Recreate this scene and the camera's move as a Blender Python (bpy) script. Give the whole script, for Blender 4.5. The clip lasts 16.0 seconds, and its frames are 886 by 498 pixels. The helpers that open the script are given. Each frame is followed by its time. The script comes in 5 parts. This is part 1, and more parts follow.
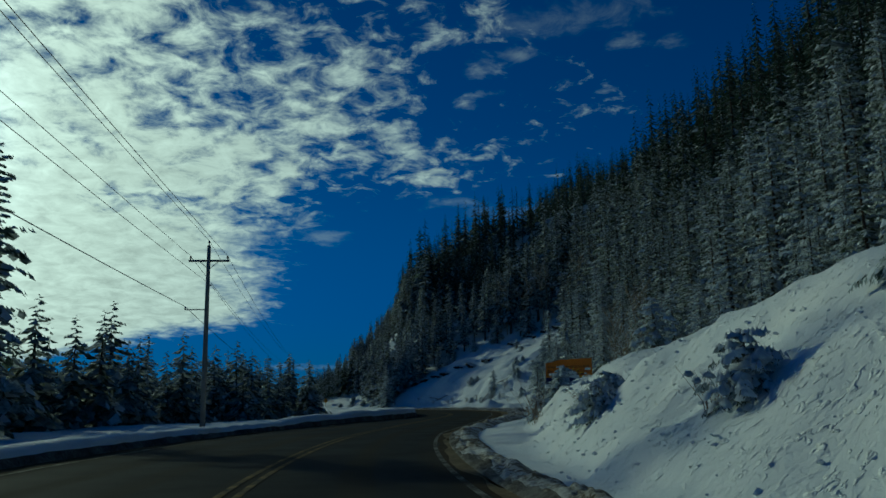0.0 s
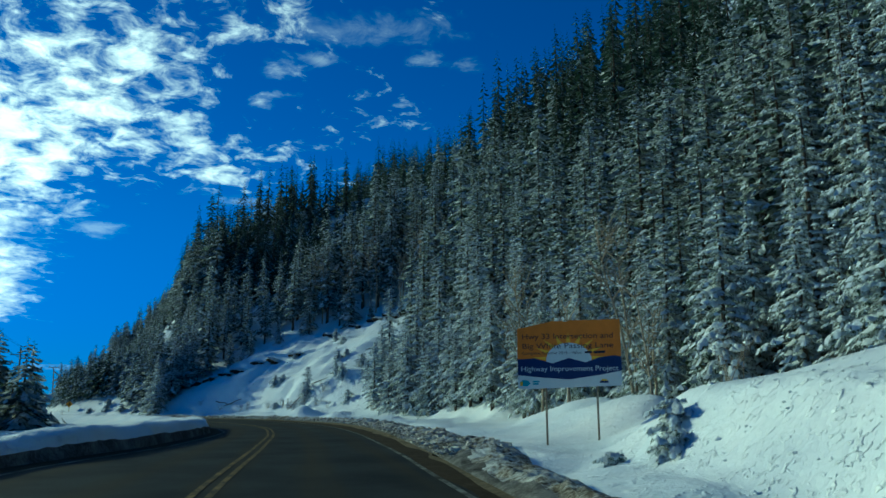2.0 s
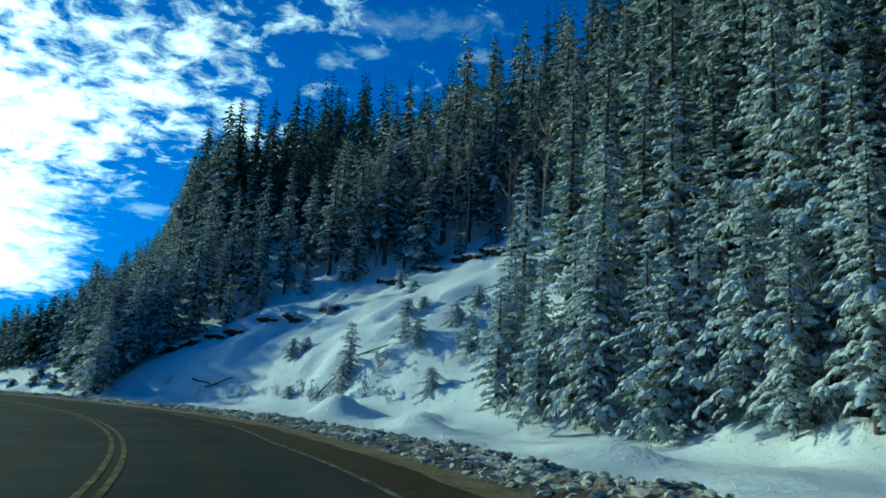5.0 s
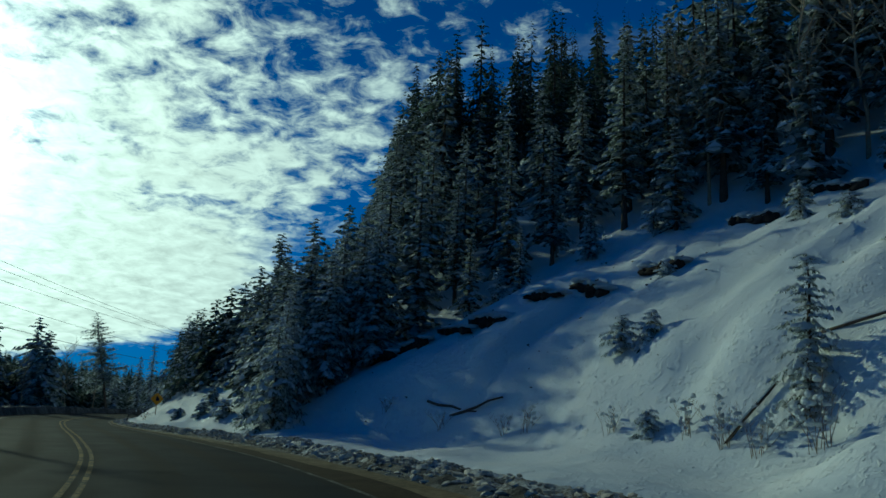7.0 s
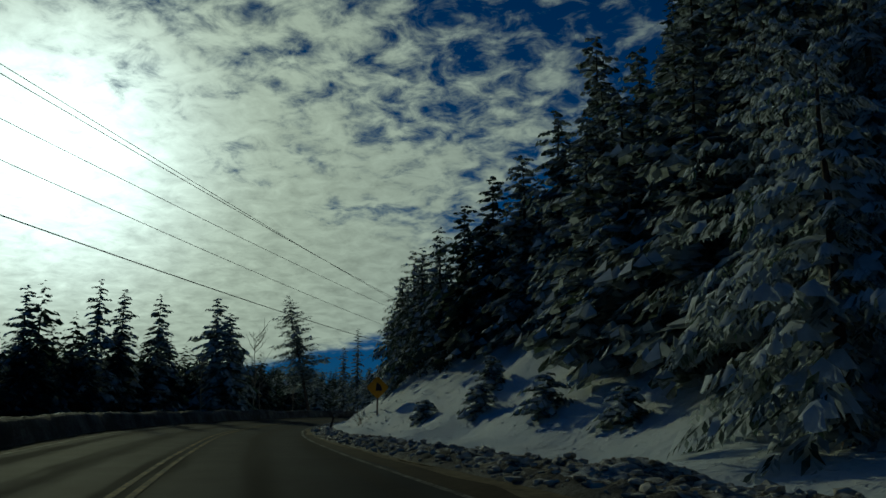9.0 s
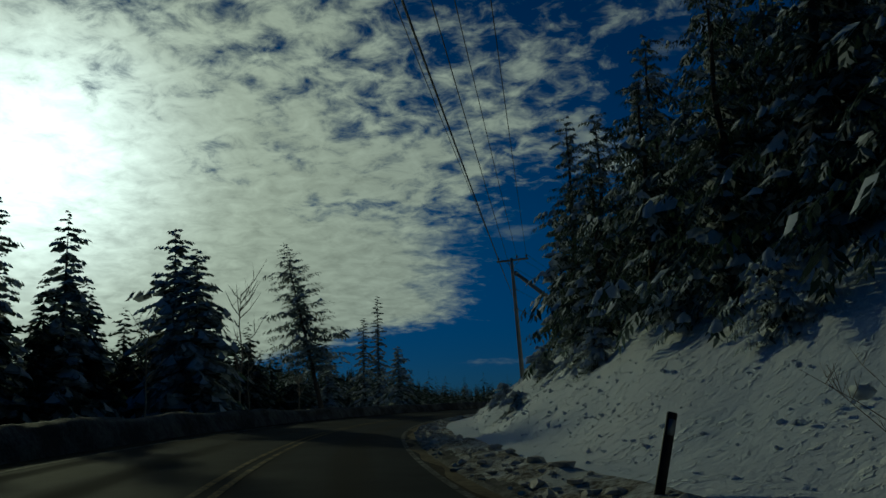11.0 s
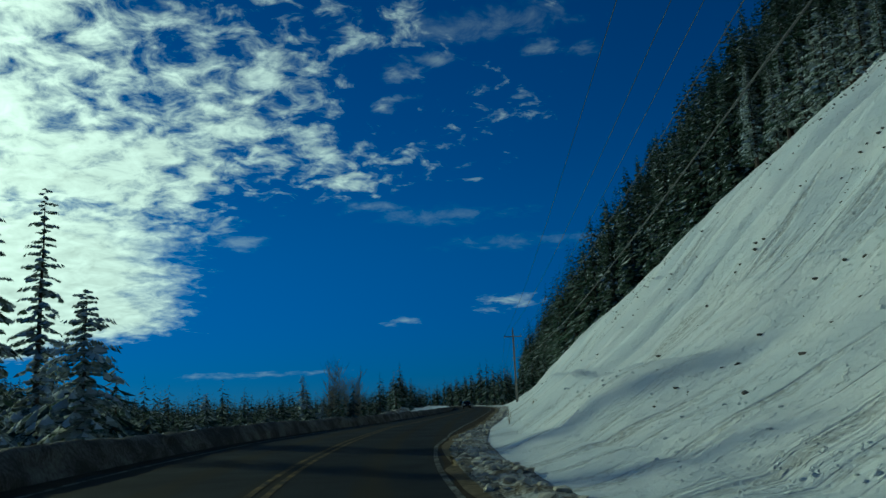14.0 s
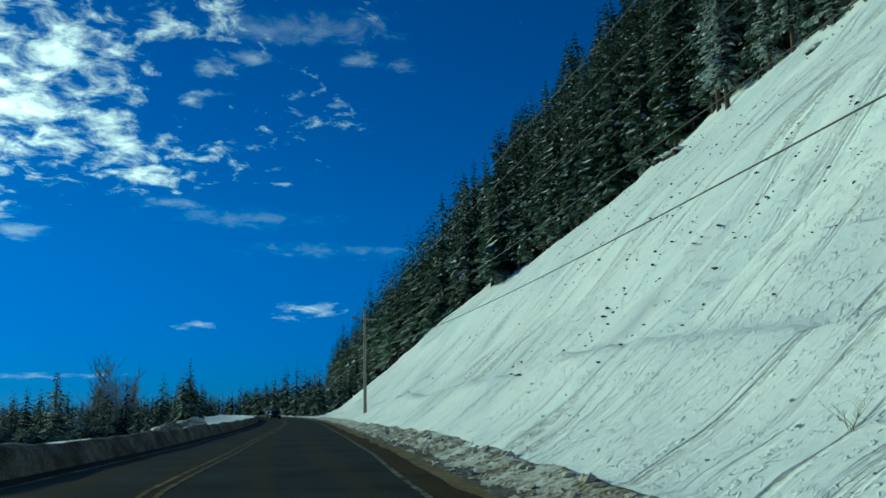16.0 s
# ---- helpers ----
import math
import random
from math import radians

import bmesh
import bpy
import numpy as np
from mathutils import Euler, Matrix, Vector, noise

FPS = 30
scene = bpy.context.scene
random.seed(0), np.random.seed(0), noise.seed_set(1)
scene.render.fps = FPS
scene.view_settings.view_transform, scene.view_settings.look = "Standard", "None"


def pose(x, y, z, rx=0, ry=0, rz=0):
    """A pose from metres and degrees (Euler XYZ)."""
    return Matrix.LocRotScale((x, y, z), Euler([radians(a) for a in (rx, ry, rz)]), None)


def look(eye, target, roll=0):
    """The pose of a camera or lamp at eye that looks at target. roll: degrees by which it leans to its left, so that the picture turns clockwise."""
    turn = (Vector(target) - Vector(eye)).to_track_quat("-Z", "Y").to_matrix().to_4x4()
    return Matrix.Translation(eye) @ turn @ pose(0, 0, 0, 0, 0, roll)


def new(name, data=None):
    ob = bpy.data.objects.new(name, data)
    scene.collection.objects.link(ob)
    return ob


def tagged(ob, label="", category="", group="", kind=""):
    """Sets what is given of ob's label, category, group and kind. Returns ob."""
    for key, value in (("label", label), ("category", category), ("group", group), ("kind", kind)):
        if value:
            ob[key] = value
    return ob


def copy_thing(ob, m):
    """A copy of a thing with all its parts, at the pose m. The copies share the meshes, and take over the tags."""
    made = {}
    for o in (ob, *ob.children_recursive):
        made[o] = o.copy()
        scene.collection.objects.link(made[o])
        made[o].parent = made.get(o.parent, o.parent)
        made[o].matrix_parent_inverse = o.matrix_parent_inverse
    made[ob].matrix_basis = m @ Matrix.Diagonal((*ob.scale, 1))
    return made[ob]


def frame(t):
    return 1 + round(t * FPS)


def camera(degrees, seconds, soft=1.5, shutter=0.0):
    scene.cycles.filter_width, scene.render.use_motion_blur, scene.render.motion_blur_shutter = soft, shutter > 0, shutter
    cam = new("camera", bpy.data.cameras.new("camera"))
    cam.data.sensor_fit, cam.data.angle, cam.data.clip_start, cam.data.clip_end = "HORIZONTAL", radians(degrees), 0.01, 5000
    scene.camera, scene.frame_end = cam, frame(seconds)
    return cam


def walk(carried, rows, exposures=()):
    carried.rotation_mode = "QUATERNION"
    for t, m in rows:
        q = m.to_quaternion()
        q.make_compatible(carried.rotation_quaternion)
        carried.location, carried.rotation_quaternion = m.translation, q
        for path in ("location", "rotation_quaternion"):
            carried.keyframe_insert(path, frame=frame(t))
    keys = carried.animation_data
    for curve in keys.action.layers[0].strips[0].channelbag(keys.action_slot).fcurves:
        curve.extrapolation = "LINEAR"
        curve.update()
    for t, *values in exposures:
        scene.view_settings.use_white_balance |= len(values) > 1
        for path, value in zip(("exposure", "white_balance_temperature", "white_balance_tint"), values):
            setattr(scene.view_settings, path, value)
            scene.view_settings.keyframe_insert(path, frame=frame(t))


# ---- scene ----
cam = camera(58.1, 16.0)
# seconds, x, y, z, yaw, pitch, roll
ROWS = [
    (0, -0.00, 0.00, 1.30, 3.28, 10.88, 1.04),
    (0.5, -1.90, 8.63, 1.28, 0.43, 10.77, 1.05),
    (1, -3.36, 17.34, 1.28, -3.63, 10.81, 0.74),
    (1.5, -4.34, 25.92, 1.31, -8.22, 11.11, 0.56),
    (2, -4.51, 34.38, 1.32, -12.12, 11.22, 0.29),
    (2.5, -4.22, 42.83, 1.33, -15.23, 11.50, -0.11),
    (3, -3.66, 51.45, 1.37, -17.00, 11.93, -0.93),
    (3.2, -3.42, 54.88, 1.38, -17.37, 12.11, -1.25),
    (5.3, -2.55, 90.91, 1.48, -6.97, 10.80, -3.36),
    (5.5, -2.89, 94.27, 1.49, -5.59, 10.95, -3.30),
    (6, -4.04, 102.59, 1.51, -2.33, 11.89, -2.87),
    (6.5, -5.82, 110.76, 1.54, 1.24, 12.27, -2.69),
    (7, -8.13, 118.90, 1.55, 5.32, 11.97, -2.46),
    (7.5, -11.13, 127.01, 1.49, 9.71, 11.44, -2.35),
    (8, -14.73, 135.03, 1.38, 13.71, 11.15, -1.78),
    (8.5, -18.75, 142.68, 1.24, 17.05, 11.05, -0.53),
    (8.7, -20.43, 145.70, 1.19, 18.16, 11.26, -0.28),
    (10.8, -40.01, 177.13, 1.11, 18.07, 10.81, 1.74),
    (11, -41.61, 180.12, 1.11, 17.16, 10.77, 2.11),
    (11.5, -45.47, 187.66, 1.12, 14.85, 10.66, 2.74),
    (12, -49.03, 195.41, 1.14, 12.17, 10.67, 3.16),
    (12.5, -52.26, 203.48, 1.17, 9.16, 10.78, 3.28),
    (13, -55.06, 211.73, 1.21, 5.83, 10.91, 3.18),
    (13.5, -57.32, 220.15, 1.26, 1.89, 11.00, 2.96),
    (14, -58.91, 228.51, 1.31, -2.60, 10.97, 2.86),
    (14.5, -59.87, 237.09, 1.35, -7.44, 10.94, 2.54),
    (15, -60.22, 245.67, 1.35, -11.59, 10.66, 2.63),
    (15.5, -60.27, 254.27, 1.36, -14.60, 10.93, 2.38),
    (16, -59.74, 262.76, 1.38, -16.81, 11.23, 1.43),
]


def camera_pose(x, y, z, yaw, pitch, roll):
    return (Matrix.Translation((x, y, z)) @ Matrix.Rotation(radians(yaw), 4, "Z") @ Matrix.Rotation(radians(pitch), 4, "X")
            @ Matrix.Rotation(radians(roll), 4, "Y") @ Matrix.Rotation(radians(90), 4, "X"))


EXPOSURES = [(0, -2.25, 4900, -14), (1.5, -1.2, 4700, -17), (3, -0.42, 4550, -20), (5.5, -0.6, 4550, -20), (7, -1.75, 4850, -14), (8.5, -2.85, 5350, -10),
             (11, -3.25, 5400, -10), (12.5, -2.8, 5100, -13), (14.5, -1.4, 4850, -19), (16, -0.9, 4800, -20)]
walk(cam, [(r[0], camera_pose(*r[1:])) for r in ROWS], EXPOSURES)

# ---- sky and sun ----
SUN_AZ, SUN_EL = radians(46.0), radians(16.5)       # turned left of +y, above the horizon
sun_dir = Vector((-math.sin(SUN_AZ) * math.cos(SUN_EL), math.cos(SUN_AZ) * math.cos(SUN_EL), math.sin(SUN_EL)))
sun_data = bpy.data.lights.new("sun", "SUN")
sun_data.energy, sun_data.angle, sun_data.color = 4.9, radians(1.0), (1.0, 0.89, 0.50)
sun = new("sun", sun_data)
sun.matrix_world = look(sun_dir * 400, (0, 0, 0))

world = bpy.data.worlds.new("winter_sky")
scene.world = world
world.use_nodes = True


class Nodes:
    """Short hand for building node trees."""

    def __init__(self, tree):
        self.tree = tree
        tree.nodes.clear()

    def add(self, kind, inputs=(), **settings):
        n = self.tree.nodes.new(kind)
        for k, v in settings.items():
            if k == "operation":
                n.operation = v
            elif k == "blend":
                n.data_type, n.blend_type = "RGBA", v
            elif k == "data":
                n.data_type = v
            elif k == "dims":
                n.noise_dimensions = v
            elif k == "coat":
                n.distance = v
            elif k == "feature":
                n.feature = v
            elif k == "clamp":
                n.clamp = v
            elif k == "interp":
                n.interpolation_type = v
        for i, v in (inputs.items() if isinstance(inputs, dict) else enumerate(inputs)):
            if v is None:
                continue
            if isinstance(v, bpy.types.NodeSocket):
                self.tree.links.new(v, n.inputs[i])
            else:
                n.inputs[i].default_value = v
        return n

    def math(self, op, a, b=None, c=None):
        return self.add("ShaderNodeMath", [a, b, c], operation=op).outputs[0]

    def vec(self, op, a, b=None):
        return self.add("ShaderNodeVectorMath", [a, b], operation=op).outputs[0]

    def noise(self, at, scale, detail=4.0, rough=0.55, distort=0.0):
        return self.add("ShaderNodeTexNoise", {"Vector": at, "Scale": scale, "Detail": detail, "Roughness": rough, "Distortion": distort}).outputs[0]

    def step(self, v, lo, hi):
        return self.add("ShaderNodeMapRange", {0: v, 1: lo, 2: hi, 3: 0.0, 4: 1.0}, interp="SMOOTHSTEP").outputs[0]

    def mix(self, fac, a, b, blend="MIX"):
        return self.add("ShaderNodeMix", {0: fac, 6: a, 7: b}, blend=blend).outputs[2]


w = Nodes(world.node_tree)
sky = world.node_tree.nodes.new("ShaderNodeTexSky")
sky.sky_type, sky.sun_disc, sky.sun_elevation, sky.sun_rotation = "NISHITA", False, SUN_EL, -SUN_AZ
sky.altitude, sky.air_density, sky.dust_density, sky.ozone_density = 1200, 1.0, 0.3, 4.0
way = w.add("ShaderNodeTexCoord").outputs["Generated"]
xyz = w.add("ShaderNodeSeparateXYZ", [way])
up = w.math("MAXIMUM", xyz.outputs[2], 0.02)
px, py = w.math("DIVIDE", xyz.outputs[0], up), w.math("DIVIDE", xyz.outputs[1], up)
soft_up = w.math("ADD", up, 0.20)
sheet = w.add("ShaderNodeCombineXYZ", [w.math("DIVIDE", xyz.outputs[0], soft_up), w.math("DIVIDE", xyz.outputs[1], soft_up), 0.0]).outputs[0]
tex1 = w.noise(sheet, 3.4, 5.0, 0.62, 0.35)
tex2 = w.noise(sheet, 13.0, 5.0, 0.64, 0.4)


def ramp(v, lo, hi):
    return w.add("ShaderNodeMapRange", {0: v, 1: lo, 2: hi, 3: 0.0, 4: 1.0}).outputs[0]


# altocumulus sheet: its flank is broken high up and firm low down, and it ends short of the horizon
flank = w.math("SUBTRACT", w.math("SUBTRACT", -0.12, w.math("MULTIPLY", ramp(py, 3.35, 4.15), 0.9)), w.math("MULTIPLY", ramp(py, 4.1, 9.3), 1.55))
firm = w.step(py, 3.4, 4.7)
inside = w.math("DIVIDE", w.math("SUBTRACT", flank, px), w.math("SUBTRACT", 0.85, w.math("MULTIPLY", firm, 0.50)))
far_end = w.math("DIVIDE", w.math("SUBTRACT", w.math("SUBTRACT", 7.1, py), w.math("MULTIPLY", px, 0.96)), 0.9)
lump = w.math("ADD", w.math("MULTIPLY", w.math("SUBTRACT", tex1, 0.5), 3.6), w.math("MULTIPLY", w.math("SUBTRACT", tex2, 0.5), 3.8))
lump = w.math("MULTIPLY", lump, w.math("SUBTRACT", 1.0, w.math("MULTIPLY", firm, 0.45)))
body = w.math("MINIMUM", w.math("MULTIPLY", w.math("MINIMUM", inside, far_end), 0.8), 2.3)
cover = w.step(w.math("ADD", body, lump), -0.15, 1.35)
near_sun = w.add("ShaderNodeVectorMath", [way, tuple(sun_dir)], operation="DOT_PRODUCT").outputs["Value"]
beside = w.add("ShaderNodeVectorMath", [way, (-math.cos(SUN_AZ), -math.sin(SUN_AZ), 0.0)], operation="DOT_PRODUCT").outputs["Value"]
cover = w.math("MULTIPLY", w.math("MULTIPLY", cover, 0.95), w.math("SUBTRACT", 1.0, w.step(beside, 0.14, 0.38)))
cover = w.math("MULTIPLY", cover, w.math("MULTIPLY", w.math("SUBTRACT", 1.0, w.step(xyz.outputs[2], 0.47, 0.60)), w.step(xyz.outputs[2], 0.0, 0.03)))
cover = w.math("MULTIPLY", cover, w.step(near_sun, 0.2, 0.5))


def puff(az, el, wide, tall, most):
    """A loose cloud beyond the sheet: azimuth left of +y, elevation and half sizes in degrees."""
    a, e = radians(az), radians(el)
    across = w.add("ShaderNodeVectorMath", [way, (math.cos(a), math.sin(a), 0.0)], operation="DOT_PRODUCT").outputs["Value"]
    over = w.add("ShaderNodeVectorMath", [way, (math.sin(a) * math.sin(e), -math.cos(a) * math.sin(e), math.cos(e))], operation="DOT_PRODUCT").outputs["Value"]
    ahead = w.add("ShaderNodeVectorMath", [way, (-math.sin(a) * math.cos(e), math.cos(a) * math.cos(e), math.sin(e))], operation="DOT_PRODUCT").outputs["Value"]
    d = w.math("SQRT", w.math("ADD", w.math("POWER", w.math("DIVIDE", across, math.sin(radians(wide))), 2.0), w.math("POWER", w.math("DIVIDE", over, math.sin(radians(tall))), 2.0)))
    c = w.step(w.math("ADD", w.math("SUBTRACT", 1.0, d), w.math("MULTIPLY", w.math("ADD", w.math("SUBTRACT", tex2, 0.5), w.math("SUBTRACT", tex1, 0.5)), 2.6)), 0.0, 1.5)
    return w.math("MULTIPLY", w.math("MULTIPLY", c, 0.8 * most), w.step(ahead, 0.5, 0.7))


for loose in ((0.6, 23.8, 3.0, 1.3, 0.6), (-2.4, 24.4, 2.2, 0.7, 0.45), (1.4, 21.2, 1.6, 1.1, 0.8), (-0.6, 21.8, 1.8, 0.5, 0.5), (-10.5, 24.6, 2.4, 1.0, 0.5), (-13.6, 24.2, 1.8, 0.8, 0.3), (-6.0, 26.5, 9.0, 1.6, 0.22),
              (-7.3, 6.9, 3.2, 0.7, 0.65), (0.6, 5.9, 1.6, 0.35, 0.45), (-4.0, 13.4, 8.0, 0.7, 0.16), (-9.0, 11.2, 7.0, 0.7, 0.14), (2.8, 14.2, 2.6, 0.5, 0.25), (12.0, 11.8, 2.4, 0.6, 0.3), (11.0, 2.6, 6.0, 0.25, 0.25)):
    cover = w.math("MAXIMUM", cover, puff(*loose))
glare = w.math("POWER", w.math("MAXIMUM", near_sun, 0.0), 9.0)
white = w.mix(w.math("MINIMUM", glare, 1.0), (17.6, 17.7, 14.3, 1), (41.0, 39.8, 28.5, 1))
white = w.mix(w.math("MINIMUM", w.math("POWER", w.math("MAXIMUM", near_sun, 0.0), 110.0), 1.0), white, (140.0, 138.0, 120.0, 1))
white = w.mix(1.0, white, w.add("ShaderNodeCombineXYZ", [w.math("ADD", 0.42, w.math("MULTIPLY", tex2, 1.16))] * 3).outputs[0], "MULTIPLY")
tint = w.mix(w.step(xyz.outputs[2], 0.0, 0.25), (0.15, 0.46, 1.12, 1), (0.085, 0.74, 1.28, 1))
blue = w.mix(1.0, sky.outputs[0], tint, "MULTIPLY")
colour = w.mix(cover, blue, white)
back = w.add("ShaderNodeBackground", [colour, 0.1])
w.tree.links.new(back.outputs[0], w.add("ShaderNodeOutputWorld").inputs[0])

# ---- materials ----


def material(name, build, thin=0.0):
    m = bpy.data.materials.new(name)
    m.use_nodes = True
    n = Nodes(m.node_tree)
    bsdf = n.add("ShaderNodeBsdfPrincipled")
    build(n, bsdf)
    out = bsdf.outputs[0]
    if thin:
        # leaves and loose snow let part of the light through
        veil = n.add("ShaderNodeBsdfTranslucent")
        colour = bsdf.inputs["Base Color"]
        if colour.links:
            n.tree.links.new(colour.links[0].from_socket, veil.inputs[0])
        out = n.add("ShaderNodeMixShader", [thin, out, veil.outputs[0]]).outputs[0]
    n.tree.links.new(out, n.add("ShaderNodeOutputMaterial").inputs[0])
    return m


def put(n, bsdf, **values):
    for k, v in values.items():
        socket = bsdf.inputs[{"color": "Base Color", "rough": "Roughness", "metal": "Metallic", "normal": "Normal", "spec": "Specular IOR Level",
                              "sub": "Subsurface Weight", "glow": "Emission Color", "power": "Emission Strength"}[k]]
        if isinstance(v, bpy.types.NodeSocket):
            n.tree.links.new(v, socket)
        else:
            socket.default_value = v


def bump(n, height, strength, distance):
    return n.add("ShaderNodeBump", {"Strength": strength, "Distance": distance, "Height": height}).outputs[0]


def place_of(n):
    return n.add("ShaderNodeTexCoord").outputs["Object"]


def snow_mat(n, b):
    at = place_of(n)
    big, small = n.noise(at, 0.25, 5.0), n.noise(at, 6.0, 6.0, 0.65)
    # slides and runnels that follow the fall of the slope
    run = n.noise(n.vec("MULTIPLY", at, (0.30, 0.66, 0.30)), 1.0, 4.0, 0.5, 0.8)
    crust = n.noise(at, 1.6, 5.0, 0.6)
    clot = n.noise(n.vec("MULTIPLY", at, (0.9, 1.1, 0.9)), 7.0, 3.0, 0.55, 0.4)
    clot = n.math("MULTIPLY", n.step(clot, 0.52, 0.66), n.step(crust, 0.42, 0.62))
    hgt = n.math("ADD", n.math("ADD", n.math("MULTIPLY", small, 0.3), n.math("MULTIPLY", n.math("MULTIPLY", run, n.step(big, 0.35, 0.65)), 0.45)), n.math("ADD", n.math("MULTIPLY", crust, 0.55), n.math("MULTIPLY", clot, 0.42)))
    soiled = n.step(n.math("ADD", n.math("MULTIPLY", run, 0.6), n.math("MULTIPLY", small, 0.4)), 0.60, 0.75)
    clean = n.mix(n.step(big, 0.35, 0.7), (0.74, 0.78, 0.80, 1), (0.83, 0.84, 0.83, 1))
    slide = n.noise(n.vec("MULTIPLY", at, (0.10, 1.25, 0.10)), 1.0, 5.0, 0.6, 0.4)
    patch = n.noise(at, 0.11, 3.0, 0.5)
    earth_shade = n.math("MULTIPLY", n.step(slide, 0.50, 0.66), n.step(patch, 0.34, 0.52))
    # bare runnels only on the long cut; dirt and relief shade share one dark colour
    earth_shade = n.math("MULTIPLY", earth_shade, n.step(n.add("ShaderNodeSeparateXYZ", [at]).outputs[1], 225.0, 245.0))
    hgt = n.math("SUBTRACT", hgt, n.math("MULTIPLY", earth_shade, 0.6))
    clean = n.mix(n.math("MULTIPLY", n.math("MULTIPLY", earth_shade, n.step(small, 0.38, 0.6)), 0.75), clean, (0.30, 0.29, 0.26, 1))
    put(n, b, color=n.mix(n.math("MULTIPLY", soiled, 0.45), clean, (0.55, 0.54, 0.50, 1)), rough=0.75, spec=0.25, normal=bump(n, hgt, 0.75, 0.14))


def dirty_snow_mat(n, b):
    at = place_of(n)
    big, small = n.noise(at, 0.8, 6.0, 0.65), n.noise(at, 9.0, 6.0, 0.7)
    mud = n.mix(n.step(small, 0.4, 0.62), (0.085, 0.064, 0.036, 1), (0.38, 0.34, 0.26, 1))
    put(n, b, color=n.mix(n.step(n.math("ADD", n.math("MULTIPLY", big, 0.65), n.math("MULTIPLY", small, 0.35)), 0.43, 0.60), mud, (0.66, 0.66, 0.62, 1)), rough=0.8, spec=0.25, normal=bump(n, small, 0.9, 0.1))


def asphalt_mat(n, b):
    at = place_of(n)
    across = n.add("ShaderNodeSeparateXYZ", [n.add("ShaderNodeUVMap").outputs[0]])
    u, along = across.outputs[0], across.outputs[1]
    big, small = n.noise(at, 0.35, 5.0, 0.6), n.noise(at, 60.0, 3.0, 0.7)
    streak = n.noise(n.add("ShaderNodeCombineXYZ", [n.math("MULTIPLY", u, 2.2), n.math("MULTIPLY", along, 0.05), 0.0]).outputs[0], 1.0, 5.0, 0.6)
    # sand lies between the wheel tracks and along the lines
    wave = n.math("COSINE", n.math("MULTIPLY", n.math("ADD", u, 1.58), 3.49))
    sand = n.step(n.math("ADD", n.math("MULTIPLY", wave, 0.22), n.math("ADD", n.math("MULTIPLY", streak, 0.9), n.math("MULTIPLY", big, 0.5))), 0.62, 1.05)
    tar = n.mix(n.step(n.math("ADD", n.math("MULTIPLY", small, 0.4), n.math("MULTIPLY", big, 0.6)), 0.35, 0.65), (0.020, 0.023, 0.024, 1), (0.042, 0.045, 0.044, 1))
    put(n, b, color=n.mix(n.math("MULTIPLY", sand, 0.7), tar, (0.050, 0.044, 0.033, 1)),
        rough=n.math("ADD", 0.80, n.math("MULTIPLY", sand, 0.2)), spec=0.015, normal=bump(n, small, 0.35, 0.01))


def plain(color, rough=0.7, metal=0.0, scale=8.0, vary=0.25, depth=0.01, spec=0.3):
    def build(n, b):
        at = place_of(n)
        t, u = n.noise(at, scale, 5.0, 0.6), n.noise(at, scale * 0.13, 3.0)
        f = n.math("ADD", n.math("MULTIPLY", t, 0.6), n.math("MULTIPLY", u, 0.4))
        lo, hi = tuple(c * (1 - vary) for c in color) + (1,), tuple(min(1, c * (1 + vary)) for c in color) + (1,)
        put(n, b, color=n.mix(n.step(f, 0.3, 0.7), lo, hi), rough=rough, metal=metal, spec=spec, normal=bump(n, t, 0.5, depth))
    return build


def needles_mat(n, b):
    tone = n.add("ShaderNodeObjectInfo").outputs["Random"]
    isle = n.add("ShaderNodeNewGeometry").outputs["Random Per Island"]
    at = place_of(n)
    c = n.mix(isle, (0.034, 0.068, 0.050, 1), (0.075, 0.12, 0.075, 1))
    c = n.mix(n.math("MULTIPLY", tone, 0.35), c, (0.075, 0.078, 0.035, 1))
    frost = n.step(n.math("ADD", n.math("MULTIPLY", n.noise(at, 2.2, 4.0, 0.65), 0.7), n.math("MULTIPLY", isle, 0.3)), 0.32, 0.68)
    put(n, b, color=n.mix(n.math("MULTIPLY", frost, 0.8), c, (0.60, 0.65, 0.67, 1)), rough=0.8, spec=0.15, normal=bump(n, n.noise(at, 30.0, 3.0), 0.6, 0.03))


def dark_needles_mat(n, b):
    isle = n.add("ShaderNodeNewGeometry").outputs["Random Per Island"]
    at = place_of(n)
    c = n.mix(isle, (0.022, 0.046, 0.036, 1), (0.050, 0.082, 0.050, 1))
    # snow dusting, made paler and wider to put glare haze into the colour
    hazy_frost = n.step(n.math("ADD", n.math("MULTIPLY", n.noise(at, 1.6, 4.0, 0.65), 0.75), n.math("MULTIPLY", isle, 0.25)), 0.46, 0.74)
    put(n, b, color=n.mix(n.math("MULTIPLY", hazy_frost, 0.75), c, (0.50, 0.55, 0.57, 1)), rough=0.8, spec=0.12, normal=bump(n, n.noise(at, 25.0, 3.0), 0.6, 0.03))


